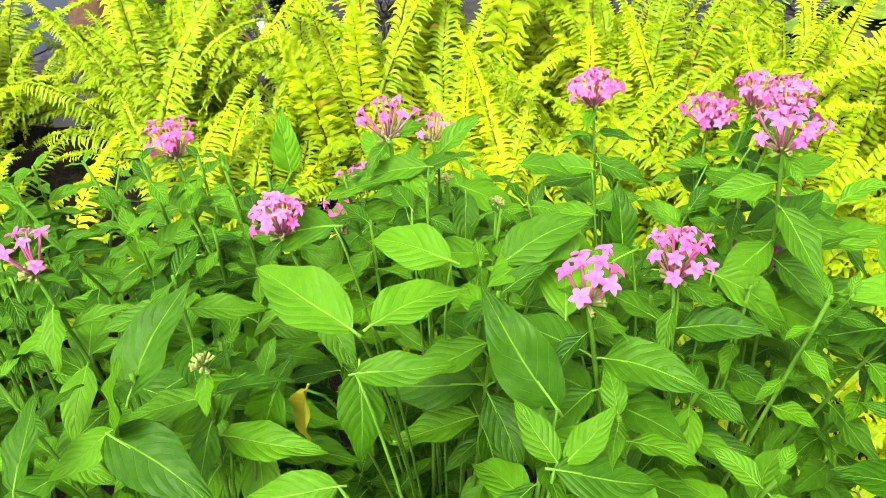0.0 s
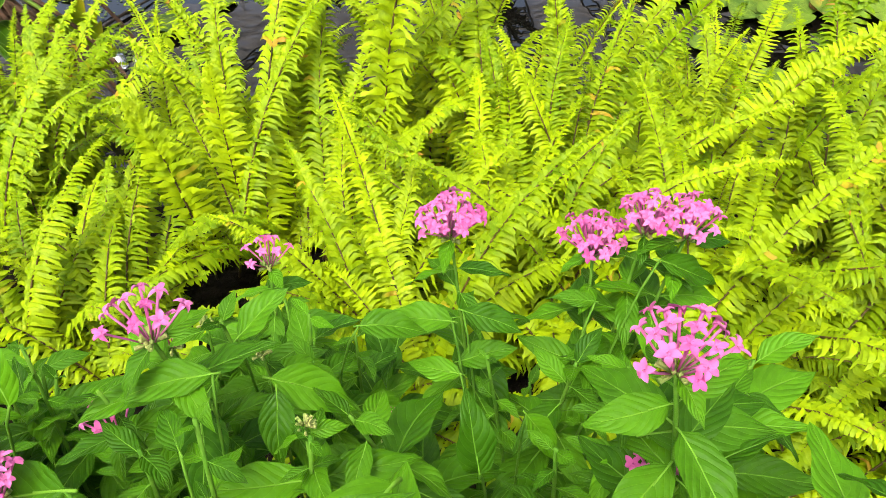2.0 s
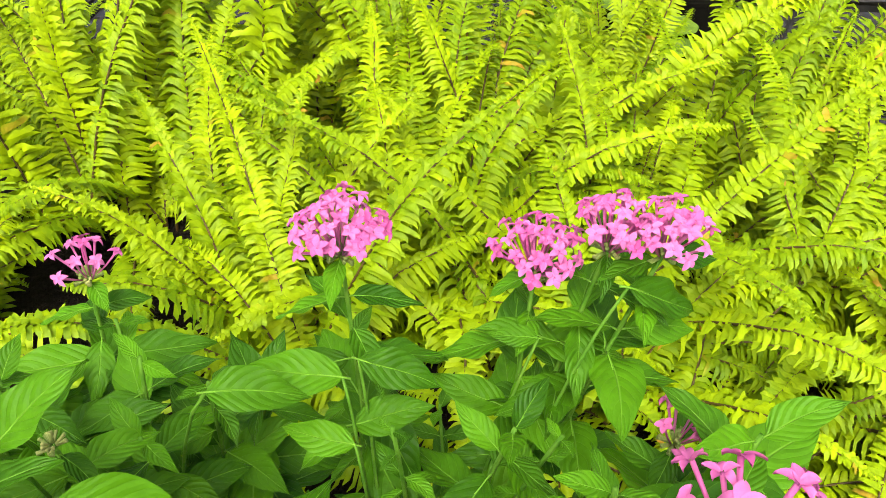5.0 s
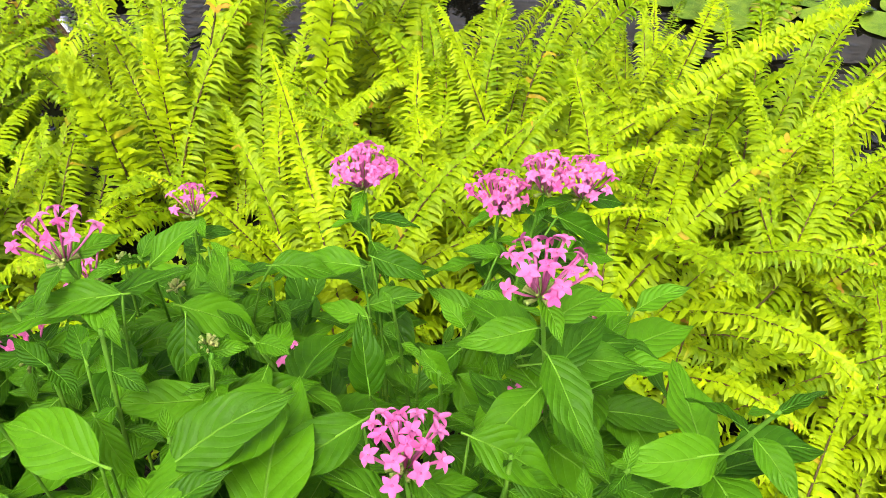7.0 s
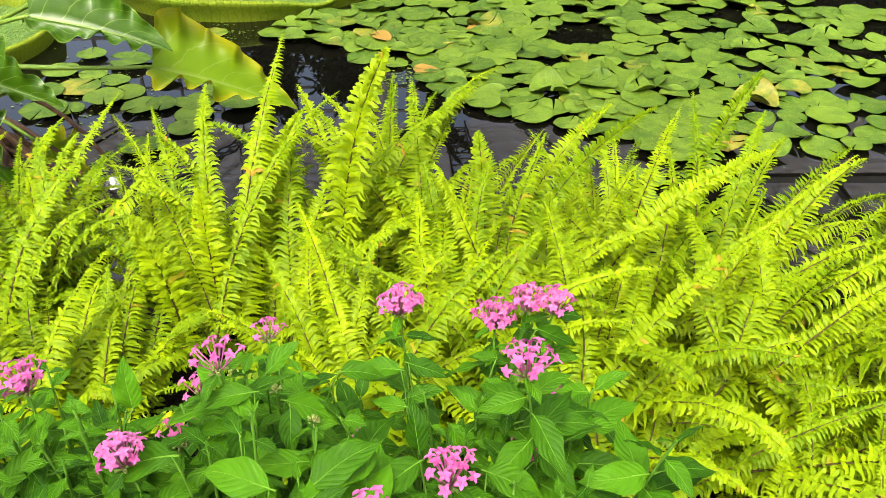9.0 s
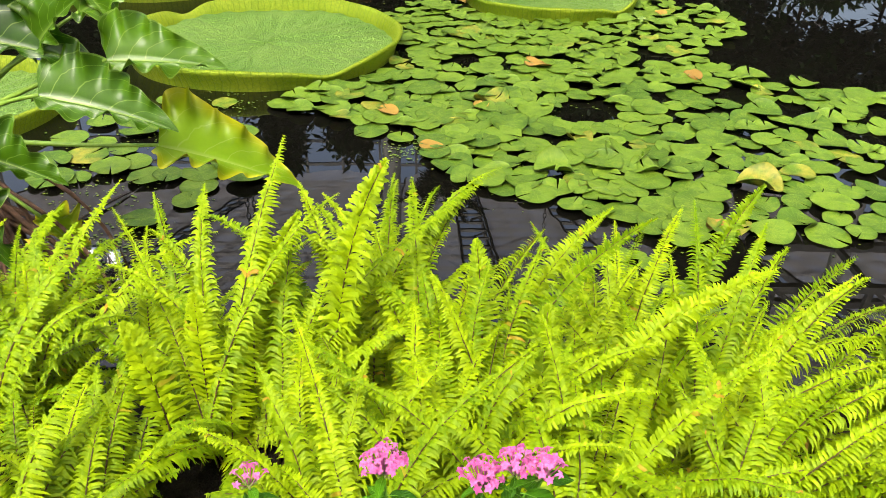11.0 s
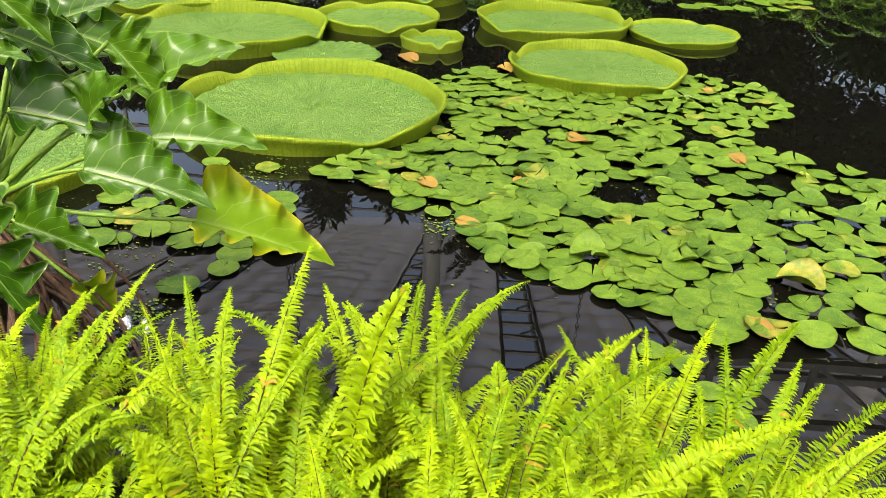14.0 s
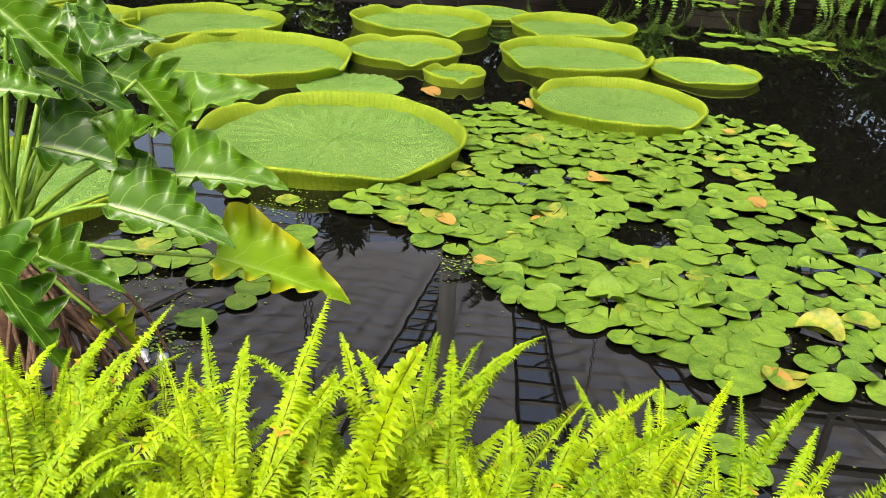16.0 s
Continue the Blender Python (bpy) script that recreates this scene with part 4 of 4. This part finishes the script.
def build_ferns():
    crowns = [(0.25, 1.02), (-0.12, 1.05), (0.58, 1.0), (-0.50, 1.08), (0.92, 1.05), (0.36, 0.80), (-0.32, 0.84), (0.74, 0.74), (1.30, 0.92), (-0.88, 1.1), (0.52, 1.34),
              (-0.34, 1.36), (1.55, 0.85), (-0.78, 0.78), (1.15, 0.72), (0.05, 0.78), (-0.75, 1.42), (-0.60, 0.66), (0.95, 0.50), (0.62, 0.56), (0.46, 0.66), (0.82, 0.60), (0.50, 0.47), (0.60, 0.40), (0.08, 1.20), (0.20, 0.88), (-0.62, 1.26), (-1.02, 1.32), (-1.0, 0.92), (0.64, 0.84)]
    plants = []
    for cx, cy in crowns:
        z = float(bank_height(cx, cy)) - 0.01
        fern = thing("fern", (cx, cy, z), "golden yellow-green sword fern on the pond bank", "fern", "golden ferns along the pond bank")
        plants.append((cx, cy, z, fern))
        small = (0.85 if cy < 0.9 else 1) * (0.60 if cx > 0.7 else 0.74 if cy < 0.55 else 0.86 if cx > 0.5 else 0.77 if cx < -0.25 else 0.94)
        lean = math.radians(98 - 52 * min(max(cx - 0.05, 0), 0.9) / 0.9)
        open_side = cx > 0.4 and cy < 0.72
        # upright fronds that lean out over the pond; at the open end they spread sideways
        outer = cx > 0.85 or cx < -0.7
        for k in range(12 if open_side else 10 if cx > 0.85 else 14 if outer else 20):
            az = (math.radians(12) if open_side else lean) + rng.normal(0, 0.75)
            ln = uni(0.34, 0.54) * small
            steep = uni(28, 56) if open_side else uni(56, 80)
            p = rachis_free((cx + uni(-0.07, 0.07), cy + uni(-0.05, 0.05), z), az, steep, ln, uni(0.35, 1.15))
            add_frond(fern, p, uni(0.026, 0.039) * (0.8 if open_side else 0.85 + 0.15 * small), fine=not outer)
        # shorter ones all round, lower and drooping
        for k in range(9 if open_side else 6 if cx > 0.85 else 10 if outer else 16):
            az = 2 * np.pi * k / 16 + uni(-0.25, 0.25)
            ln = uni(0.26, 0.42) * small
            p = rachis_free((cx + uni(-0.04, 0.04), cy + uni(-0.04, 0.04), z), az, uni(38, 68) * (0.75 if open_side else 1), ln, uni(0.7, 1.6))
            add_frond(fern, p, uni(0.022, 0.033), fine=False)
    # long fronds that arch out to the open side
    for k in range(34):
        bx, by = uni(0.35, 0.80), uni(0.66, 1.10)
        own = min(plants, key=lambda q: (q[0] - bx) ** 2 + (q[1] - by) ** 2)[3]
        ln = uni(0.38, 0.54)
        p = rachis_free((bx, by, float(bank_height(bx, by)) + 0.02), uni(-1.1, 0.7), uni(24, 52), ln, uni(0.3, 0.8))
        add_frond(own, p, uni(0.027, 0.036))
    for k in range(9):
        bx, by = uni(0.55, 1.05), uni(0.80, 1.10)
        own = min(plants, key=lambda q: (q[0] - bx) ** 2 + (q[1] - by) ** 2)[3]
        ln = uni(0.45, 0.62)
        p = rachis_free((bx, by, float(bank_height(bx, by)) + 0.02), uni(0.0, 0.7), uni(44, 60), ln, uni(0.5, 1.0))
        add_frond(own, p, uni(0.024, 0.032))
    # the tall fronds that stand out against the water
    for tip, back, width in (
        ((0.122, 1.106, 0.81), (-0.10, 0.0), 0.050), ((0.702, 1.199, 0.735), (-0.12, -0.05), 0.036), ((0.535, 1.169, 0.69), (-0.22, -0.02), 0.034), ((0.505, 1.333, 0.62), (-0.2, -0.1), 0.034),
        ((0.395, 1.384, 0.545), (-0.15, -0.15), 0.036), ((0.255, 1.154, 0.656), (0.02, -0.05), 0.040), ((-0.025, 1.214, 0.666), (-0.10, -0.05), 0.038), ((-0.418, 1.625, 0.485), (0.12, -0.25), 0.040),
        ((0.668, 1.024, 0.69), (-0.25, 0.02), 0.036), ((0.92, 1.262, 0.57), (-0.2, -0.1), 0.038), ((-0.338, 1.365, 0.55), (0.02, -0.15), 0.040), ((0.361, 1.06, 0.60), (0.0, -0.02), 0.042),
        ((-0.17, 1.08, 0.60), (0.0, -0.02), 0.044), ((-0.25, 1.0, 0.60), (0.04, 0.0), 0.044), ((0.18, 1.2, 0.56), (0.05, -0.1), 0.040), ((-0.1, 1.27, 0.6), (0.02, -0.1), 0.040),
    ):
        tip = np.array(tip)
        bx, by = tip[0] + back[0], tip[1] + back[1]
        bz = float(bank_height(bx, by))
        c = np.array((bx + back[0] * -0.15, by - back[1] * 0.15, bz + (tip[2] - bz) * 0.72))
        own = min(plants, key=lambda q: (q[0] - bx) ** 2 + (q[1] - by) ** 2)[3]
        p = bezier((bx, by, bz), c, tip, 44)
        add_frond(own, p, width * 0.9, up=(-back[0] * 0.5, -0.8, 0.6), face=uni(-0.3, 0.3))


build_ferns()


# ---------------------------------------------------------------- pink star-cluster bushes
def pentas_leaf_mesh(k):
    """A pointed oval leaf, folded along its midrib and arched; length 1 along y."""
    nu, nv = 14, 7
    s, u = np.linspace(0, 1, nu), np.linspace(-1, 1, nv)
    S, U = np.meshgrid(s, u, indexing="ij")
    half = uni(0.18, 0.245) * np.sin(np.pi * np.clip(S, 0, 1) ** 0.80) ** 0.95 * (1.12 - 0.30 * S) + 0.012 * (S < 0.12)
    A = np.abs(U)
    arch = uni(0.05, 0.30)
    fold = uni(0.15, 0.5)
    ph = uni(0, 6)
    Z = fold * A * half * (1 - 0.3 * A) - arch * S ** 2 + 0.030 * A ** 2 * np.sin(S * 15 + ph + 2 * (U > 0)) - 0.06 * np.clip(S - 0.7, 0, 1) * A
    Z = Z - 0.0035 * np.abs(np.sin(np.pi * 9 * (S - 0.17 * A ** 1.3))) ** 0.5 * -1 * (A > 0.05) * np.sin(np.pi * S)
    X = U * half + 0.05 * np.sin(S * 3 + ph) * S
    v = np.stack([X, S * 1.0, Z], -1).reshape(-1, 3)
    uv = np.stack([(U + 1) / 2, S], -1).reshape(-1, 2)
    stalk = tube([(0, -0.08, -0.02), (0, 0.0, 0.0), (0, 0.25, -arch * 0.06)], 0.016, 0.008, 5)
    v, f, uv = join([(v, grid(nu, nv), uv), (stalk[0], stalk[1], np.full((len(stalk[0]), 2), 0.5))])
    return to_mesh("leaf", v, f, PENTAS, uv)


def floret_mesh(k):
    """A thin tube that opens into a five-pointed star; tube along z, about 2 cm long."""
    pieces = [tube([(0, 0, 0), (uni(-.0008, .0008), 0, 0.008), (0, 0, 0.0175)], 0.0004, 0.0008, 6)]
    n = 6
    for q in range(5):
        a = q * 2 * np.pi / 5 + uni(-0.1, 0.1)
        s = np.linspace(0, 1, n)
        w = 0.0016 * np.sin(np.pi * (0.20 + 0.78 * s)) ** 0.8
        rad = 0.0006 + 0.0044 * s * uni(0.85, 1.1)
        z = 0.0175 + 0.0022 * s - 0.0030 * s ** 2 * uni(0.3, 1.5) + 0.0012 * uni(-1, 1) * s
        c, d = np.array((math.cos(a), math.sin(a))), np.array((-math.sin(a), math.cos(a)))
        rows = []
        for m in (-1, 0, 1):
            xy = rad[:, None] * c + m * w[:, None] * d
            rows.append(np.column_stack([xy, z + abs(m) * 0.0006]))
        pieces.append((np.stack(rows, 1).reshape(-1, 3), grid(n, 3)))
    v, f, _ = join(pieces)
    return to_mesh("floret", v, f, PETAL)


PLEAF = [pentas_leaf_mesh(k) for k in range(10)]
PLEAF_OLD = pentas_leaf_mesh(0)
PLEAF_OLD.materials[0] = PENTAS_OLD
FLORET = [floret_mesh(k) for k in range(5)]


def bud_mesh():
    pieces = []
    for k in range(22):
        a, e = uni(0, 6.28), math.asin(uni(0.05, 1))
        d = np.array((math.cos(a) * math.cos(e), math.sin(a) * math.cos(e), math.sin(e)))
        pieces.append(tube([d * 0.003, d * 0.008, d * 0.011, d * 0.0125], 0.0012, 0.0016, 5))
    v, f, _ = join(pieces)
    return to_mesh("bud_head", v, f, BUD)


BUDS = [bud_mesh() for k in range(3)]


def pentas_leaf(plant, at, az, pitch, size, roll=0.0):
    d = (math.cos(az) * math.cos(pitch), math.sin(az) * math.cos(pitch), math.sin(pitch))
    up = Vector((-math.cos(az) * math.sin(pitch), -math.sin(az) * math.sin(pitch), math.cos(pitch)))
    up = Matrix.Rotation(roll, 3, Vector(d)) @ up
    part("leaf", PLEAF[int(rng.integers(0, len(PLEAF)))], plant, frame_to(Vector(at) + Vector(d) * size * 0.08, d, up, size))


def shoot(plant, base, tip, nodes, size, head, spread=0.022):
    """A stem with crossed pairs of leaves, and flowers, buds or a leaf tuft at its end."""
    base, tip = np.asarray(base, float), np.asarray(tip, float)
    end = tip - (0, 0, 0.022 if head else 0)
    c = (base + end) / 2 + (uni(-0.02, 0.02), uni(-0.02, 0.02), 0.06)
    p = bezier(base, c, end, 18)
    part("stem", to_mesh("stem", *tube(p, 0.0017, 0.0010, 6), PENTAS_STEM), plant)
    turn = uni(0, 6.28)
    for k in range(nodes):
        q = 1 - ((0.003 if head else 0.004) + 0.022 * k * uni(0.9, 1.1)) / np.linalg.norm(end - base)
        if q < 0.2:
            break
        at = (1 - q) ** 2 * base + 2 * q * (1 - q) * c + q ** 2 * end
        grow = size * (0.5 + 0.22 * k if k < 3 else 1.0) * uni(0.75, 1.15)
        for side in (0, math.pi):
            pentas_leaf(plant, at, turn + side + uni(-0.3, 0.3), uni(-0.35, 0.45) + (0.4 if k == 0 and not head else -0.15 if head and k < 2 else 0.0), grow, uni(-0.5, 0.5))
        turn += math.pi / 2 + uni(-0.2, 0.2)
    if head:
        kind, count = head
        if kind == "bud":
            part("bud_head", BUDS[int(rng.integers(0, 3))], plant, Matrix.Translation(tip - (0, 0, 0.020)) @ Matrix.Scale(uni(0.36, 0.48), 4), "pale green and pinkish closed buds")
            return
        cl = part("flower_head", BUDS[int(rng.integers(0, 3))], plant, Matrix.Translation(tip - (0, 0, 0.024)) @ Matrix.Scale(0.6, 4), "cluster of pink star flowers")
        # mouths of the tubes lie on a low dome
        for k in range(count):
            a = k * 2.39996 + uni(-0.2, 0.2)
            rad = math.sqrt((k + 0.5) / count) * uni(0.92, 1.06)
            o = Vector(tip) + Vector((math.cos(a) * 0.0035 * rad, math.sin(a) * 0.0035 * rad, -0.022))
            e = Vector(tip) + Vector((math.cos(a) * 0.92 * spread * rad, math.sin(a) * 0.92 * spread * rad, -0.009 * rad * rad + uni(-0.004, 0.003)))
            q = (e - o).to_track_quat("Z", "Y").to_matrix().to_4x4()
            long = (e - o).length / 0.0175
            wide = uni(0.72, 0.95)
            part("floret", FLORET[int(rng.integers(0, 5))], cl, Matrix.Translation(o) @ q @ Matrix.Diagonal((wide, wide, long, 1)) @ Matrix.Rotation(uni(0, 6), 4, "Z"))


def build_pentas():
    spots = [(0.18, 0.46), (0.04, 0.50), (0.20, 0.30), (0.06, 0.34), (-0.10, 0.42), (-0.06, 0.24), (0.28, 0.40), (0.30, 0.26), (-0.24, 0.30), (-0.30, 0.46), (0.12, 0.18), (-0.40, 0.2), (-0.5, 0.4)]
    plants = []
    for x, y in spots:
        z = float(bank_height(x, y)) - 0.01
        plants.append((x, y, z, thing("pentas_bush", (x, y, z), "bushy green pentas with pink star flower clusters", "flowering plant", "pentas bushes on the bank")))

    def own(x, y):
        return min(plants, key=lambda q: (q[0] - x) ** 2 + (q[1] - y) ** 2)

    heads = [((0.154, 0.544, 0.817), 26, 0.021), ((0.235, 0.551, 0.797), 24, 0.021), ((0.260, 0.541, 0.821), 18, 0.017), ((0.282, 0.539, 0.820), 18, 0.017), ((0.239, 0.387, 0.896), 13, 0.021), ((0.028, 0.593, 0.747), 9, 0.017),
             ((0.190, 0.332, 0.862), 13, 0.018), ((0.036, 0.424, 0.868), 10, 0.021), ((0.148, 0.272, 0.904), 9, 0.013), ((0.250, 0.415, 0.786), 12, 0.016), ((-0.021, 0.527, 0.742), 8, 0.017),
             ((-0.012, 0.362, 0.846), 16, 0.016), ((-0.105, 0.435, 0.840), 14, 0.018), ((0.125, 0.452, 0.756), 6, 0.012), ((-0.007, 0.43, 0.788), 5, 0.015), ((-0.112, 0.297, 0.872), 7, 0.017), ((0.288, 0.486, 0.765), 8, 0.016)]
    for tip, count, spread in [(q[0], int(q[1] * (1.35 if q[1] > 10 else 1.0)), q[2]) for q in heads]:
        x, y, z, plant = own(tip[0], tip[1])
        shoot(plant, (x + uni(-.02, .02), y + uni(-.02, .02), z), tip, 7, uni(0.038, 0.05), ("flower", count), spread)
    for tip in ((0.004, 0.234, 0.892), (0.10, 0.40, 0.84), (0.06, 0.47, 0.80), (0.02, 0.50, 0.79)):
        x, y, z, plant = own(tip[0], tip[1])
        shoot(plant, (x, y, z), tip, 5, 0.042, ("bud", 0))
    # the larger leaves that stand out
    big = [
        ((0.139, 0.247, 0.845), (0.106, 0.269, 0.885)),
        ((-0.033, 0.231, 0.85), (-0.02, 0.269, 0.885)),
        ((-0.028, 0.208, 0.86), (0.019, 0.187, 0.86)),
        ((-0.043, 0.176, 0.87), (-0.045, 0.204, 0.89)),
        ((0.062, 0.266, 0.865), (0.097, 0.296, 0.87)),
        ((0.055, 0.263, 0.865), (0.004, 0.288, 0.88)),
        ((0.11, 0.322, 0.85), (0.148, 0.345, 0.87)),
        ((0.087, 0.322, 0.85), (0.04, 0.34, 0.85)),
        ((-0.014, 0.395, 0.84), (-0.016, 0.401, 0.875)),
        ((0.017, 0.364, 0.83), (-0.039, 0.367, 0.82)),
        ((0.059, 0.252, 0.855), (0.061, 0.227, 0.82)),
        ((0.06, 0.245, 0.86), (0.098, 0.251, 0.865)),
        ((0.156, 0.27, 0.83), (0.186, 0.286, 0.83)),
        ((0.139, 0.217, 0.85), (0.18, 0.221, 0.84)),
        ((0.14, 0.22, 0.85), (0.123, 0.235, 0.865)),
        ((0.143, 0.22, 0.85), (0.159, 0.232, 0.87)),
        ((-0.023, 0.208, 0.86), (-0.016, 0.209, 0.9)),
        ((-0.026, 0.21, 0.86), (-0.041, 0.187, 0.86)),
        ((0.004, 0.253, 0.84), (-0.03, 0.231, 0.82)),
        ((0.022, 0.249, 0.84), (0.003, 0.241, 0.8)),
        ((0.031, 0.257, 0.83), (0.021, 0.25, 0.79)),
        ((0.24, 0.416, 0.8), (0.301, 0.435, 0.8)),
        ((0.199, 0.287, 0.8), (0.196, 0.261, 0.79)),
        ((0.065, 0.196, 0.86), (0.031, 0.187, 0.86)),
        ((0.141, 0.31, 0.83), (0.141, 0.38, 0.84)),
        ((0.242, 0.411, 0.8), (0.296, 0.412, 0.81)),
        ((0.141, 0.362, 0.84), (0.11, 0.305, 0.86)),
        ((0.172, 0.357, 0.83), (0.134, 0.327, 0.83)),
        ((0.215, 0.365, 0.81), (0.257, 0.351, 0.8)),
        ((0.061, 0.447, 0.82), (0.085, 0.461, 0.84)),
        ((0.059, 0.419, 0.83), (0.017, 0.408, 0.83)),
        ((0.056, 0.381, 0.83), (0.039, 0.405, 0.83)),
        ((0.069, 0.354, 0.83), (0.085, 0.337, 0.81)),
        ((0.171, 0.391, 0.8), (0.168, 0.402, 0.835)),
        ((0.155, 0.502, 0.77), (0.117, 0.505, 0.775)),
        ((0.161, 0.51, 0.77), (0.194, 0.503, 0.76)),
        ((0.158, 0.499, 0.74), (0.191, 0.501, 0.75)),
        ((0.159, 0.49, 0.74), (0.128, 0.498, 0.74)),
        ((0.267, 0.528, 0.79), (0.307, 0.532, 0.77)),
        ((0.235, 0.526, 0.76), (0.214, 0.53, 0.76)),
        ((0.074, 0.44, 0.8), (0.116, 0.441, 0.78)),
        ((0.193, 0.442, 0.77), (0.211, 0.429, 0.75)),
        ((0.107, 0.49, 0.78), (0.144, 0.492, 0.78)),
        ((0.078, 0.433, 0.8), (0.082, 0.405, 0.78)),
        ((0.232, 0.354, 0.8), (0.258, 0.35, 0.79)),
        ((0.193, 0.332, 0.83), (0.221, 0.337, 0.82)),
    ]
    for a, e in big:
        x, y, z, plant = own(a[0], a[1])
        a, e = Vector(a), Vector(e)
        d = e - a
        old = tuple(a) == tuple(Vector((0.031, 0.257, 0.83)))
        part("leaf", PLEAF_OLD if old else PLEAF[int(rng.integers(0, len(PLEAF)))], plant, frame_to(a, d, Vector((uni(-.3, .3), -0.35, 1)), d.length), "yellowed leaf" if old else "")
        part("stem", to_mesh("stem", *tube(bezier((x, y, z), ((x + a.x) / 2, (y + a.y) / 2, a.z - 0.05), a, 10), 0.0010, 0.0007, 5), PENTAS_STEM), plant)
    count = 0
    while count < 185:
        x, y = uni(-0.62, 0.34), uni(0.10, 0.62)
        if y > 0.60 - 0.5 * max(0, -x - 0.05) and x < 0.0 and y > 0.52:
            continue
        if x > 0.335 - 0.6 * max(0, y - 0.44):
            continue
        top = 0.850 - 0.75 * max(0, y - 0.40) - 0.12 * max(0, 0.26 - y) - 0.26 * uni(0, 1) ** 1.4
        bx, by, bz, plant = own(x, y)
        shoot(plant, (bx + uni(-.04, .04), by + uni(-.04, .04), bz), (x, y, top), 8, uni(0.030, 0.058), None)
        count += 1
    # young tufts of small leaves between the large ones
    for k in range(36):
        x, y = uni(-0.25, 0.31), uni(0.14, 0.54)
        top = 0.865 - 0.75 * max(0, y - 0.40) - 0.12 * max(0, 0.26 - y) + uni(-0.07, 0.0)
        bx, by, bz, plant = own(x, y)
        shoot(plant, (bx + uni(-.04, .04), by + uni(-.04, .04), bz), (x, y, top), 5, uni(0.018, 0.030), None)


build_pentas()


# ---------------------------------------------------------------- small things on the water
def build_scraps():
    """Duckweed and leaf litter between the pads."""
    n = 1500
    spots = [(-0.80, 2.20, 0.10), (-0.95, 2.55, 0.25), (-0.75, 3.35, 0.16), (-1.1, 2.9, 0.25), (0.1, 2.95, 0.10), (-0.4, 5.0, 0.2), (0.25, 3.9, 0.3), (0.9, 3.3, 0.5), (1.2, 2.6, 0.3), (0.5, 2.75, 0.2)]
    pieces_v, pieces_f = [], []
    for k in range(n):
        cx, cy, s = spots[int(rng.integers(0, len(spots)))]
        x, y, r = cx + rng.normal(0, s * 0.6), cy + rng.normal(0, s * 0.6), uni(0.002, 0.007)
        a = np.linspace(0, 2 * np.pi, 7)[:-1] + uni(0, 1)
        pieces_v.append(np.stack([x + r * np.cos(a), y + r * np.sin(a) * uni(0.5, 1), np.full(6, uni(0.002, 0.004))], -1))
        pieces_f.append(list(range(6 * k, 6 * k + 6)))
    whole("duckweed", to_mesh("duckweed", np.concatenate(pieces_v), pieces_f, LILY), "tiny floating duckweed and leaf scraps between lily pads", "duckweed", kind="stuff")


build_scraps()


def build_stick():
    """A dark twig afloat beside the roots."""
    p = bezier((-0.963, 2.346, 0.006), (-0.906, 2.446, 0.016), (-0.862, 2.545, 0.006), 14)
    whole("stick", to_mesh("stick", *tube(p, 0.006, 0.0025, 7, 0.25), BARK), "dark wet twig floating on the pond", "stick")


build_stick()


def build_pipe(x, y):
    """A polished pump outlet standing in the shallow edge."""
    pump = thing("metal_pipe", (x, y, -0.12), "short polished steel pipe standing in the pond edge", "pipe", "steel pipes at the pond edge")
    part("tube", to_mesh("tube", *tube([(x, y, -0.2), (x, y, 0.0), (x, y, 0.075)], 0.019, 0.019, 24), METAL), pump)
    t = [(x, y, 0.03), (x, y, 0.037), (x, y, 0.044)]
    part("collar", to_mesh("collar", *tube(t, 0.0225, 0.0225, 24), METAL), pump)


build_pipe(-0.80, 2.06)
build_pipe(-0.735, 2.05)
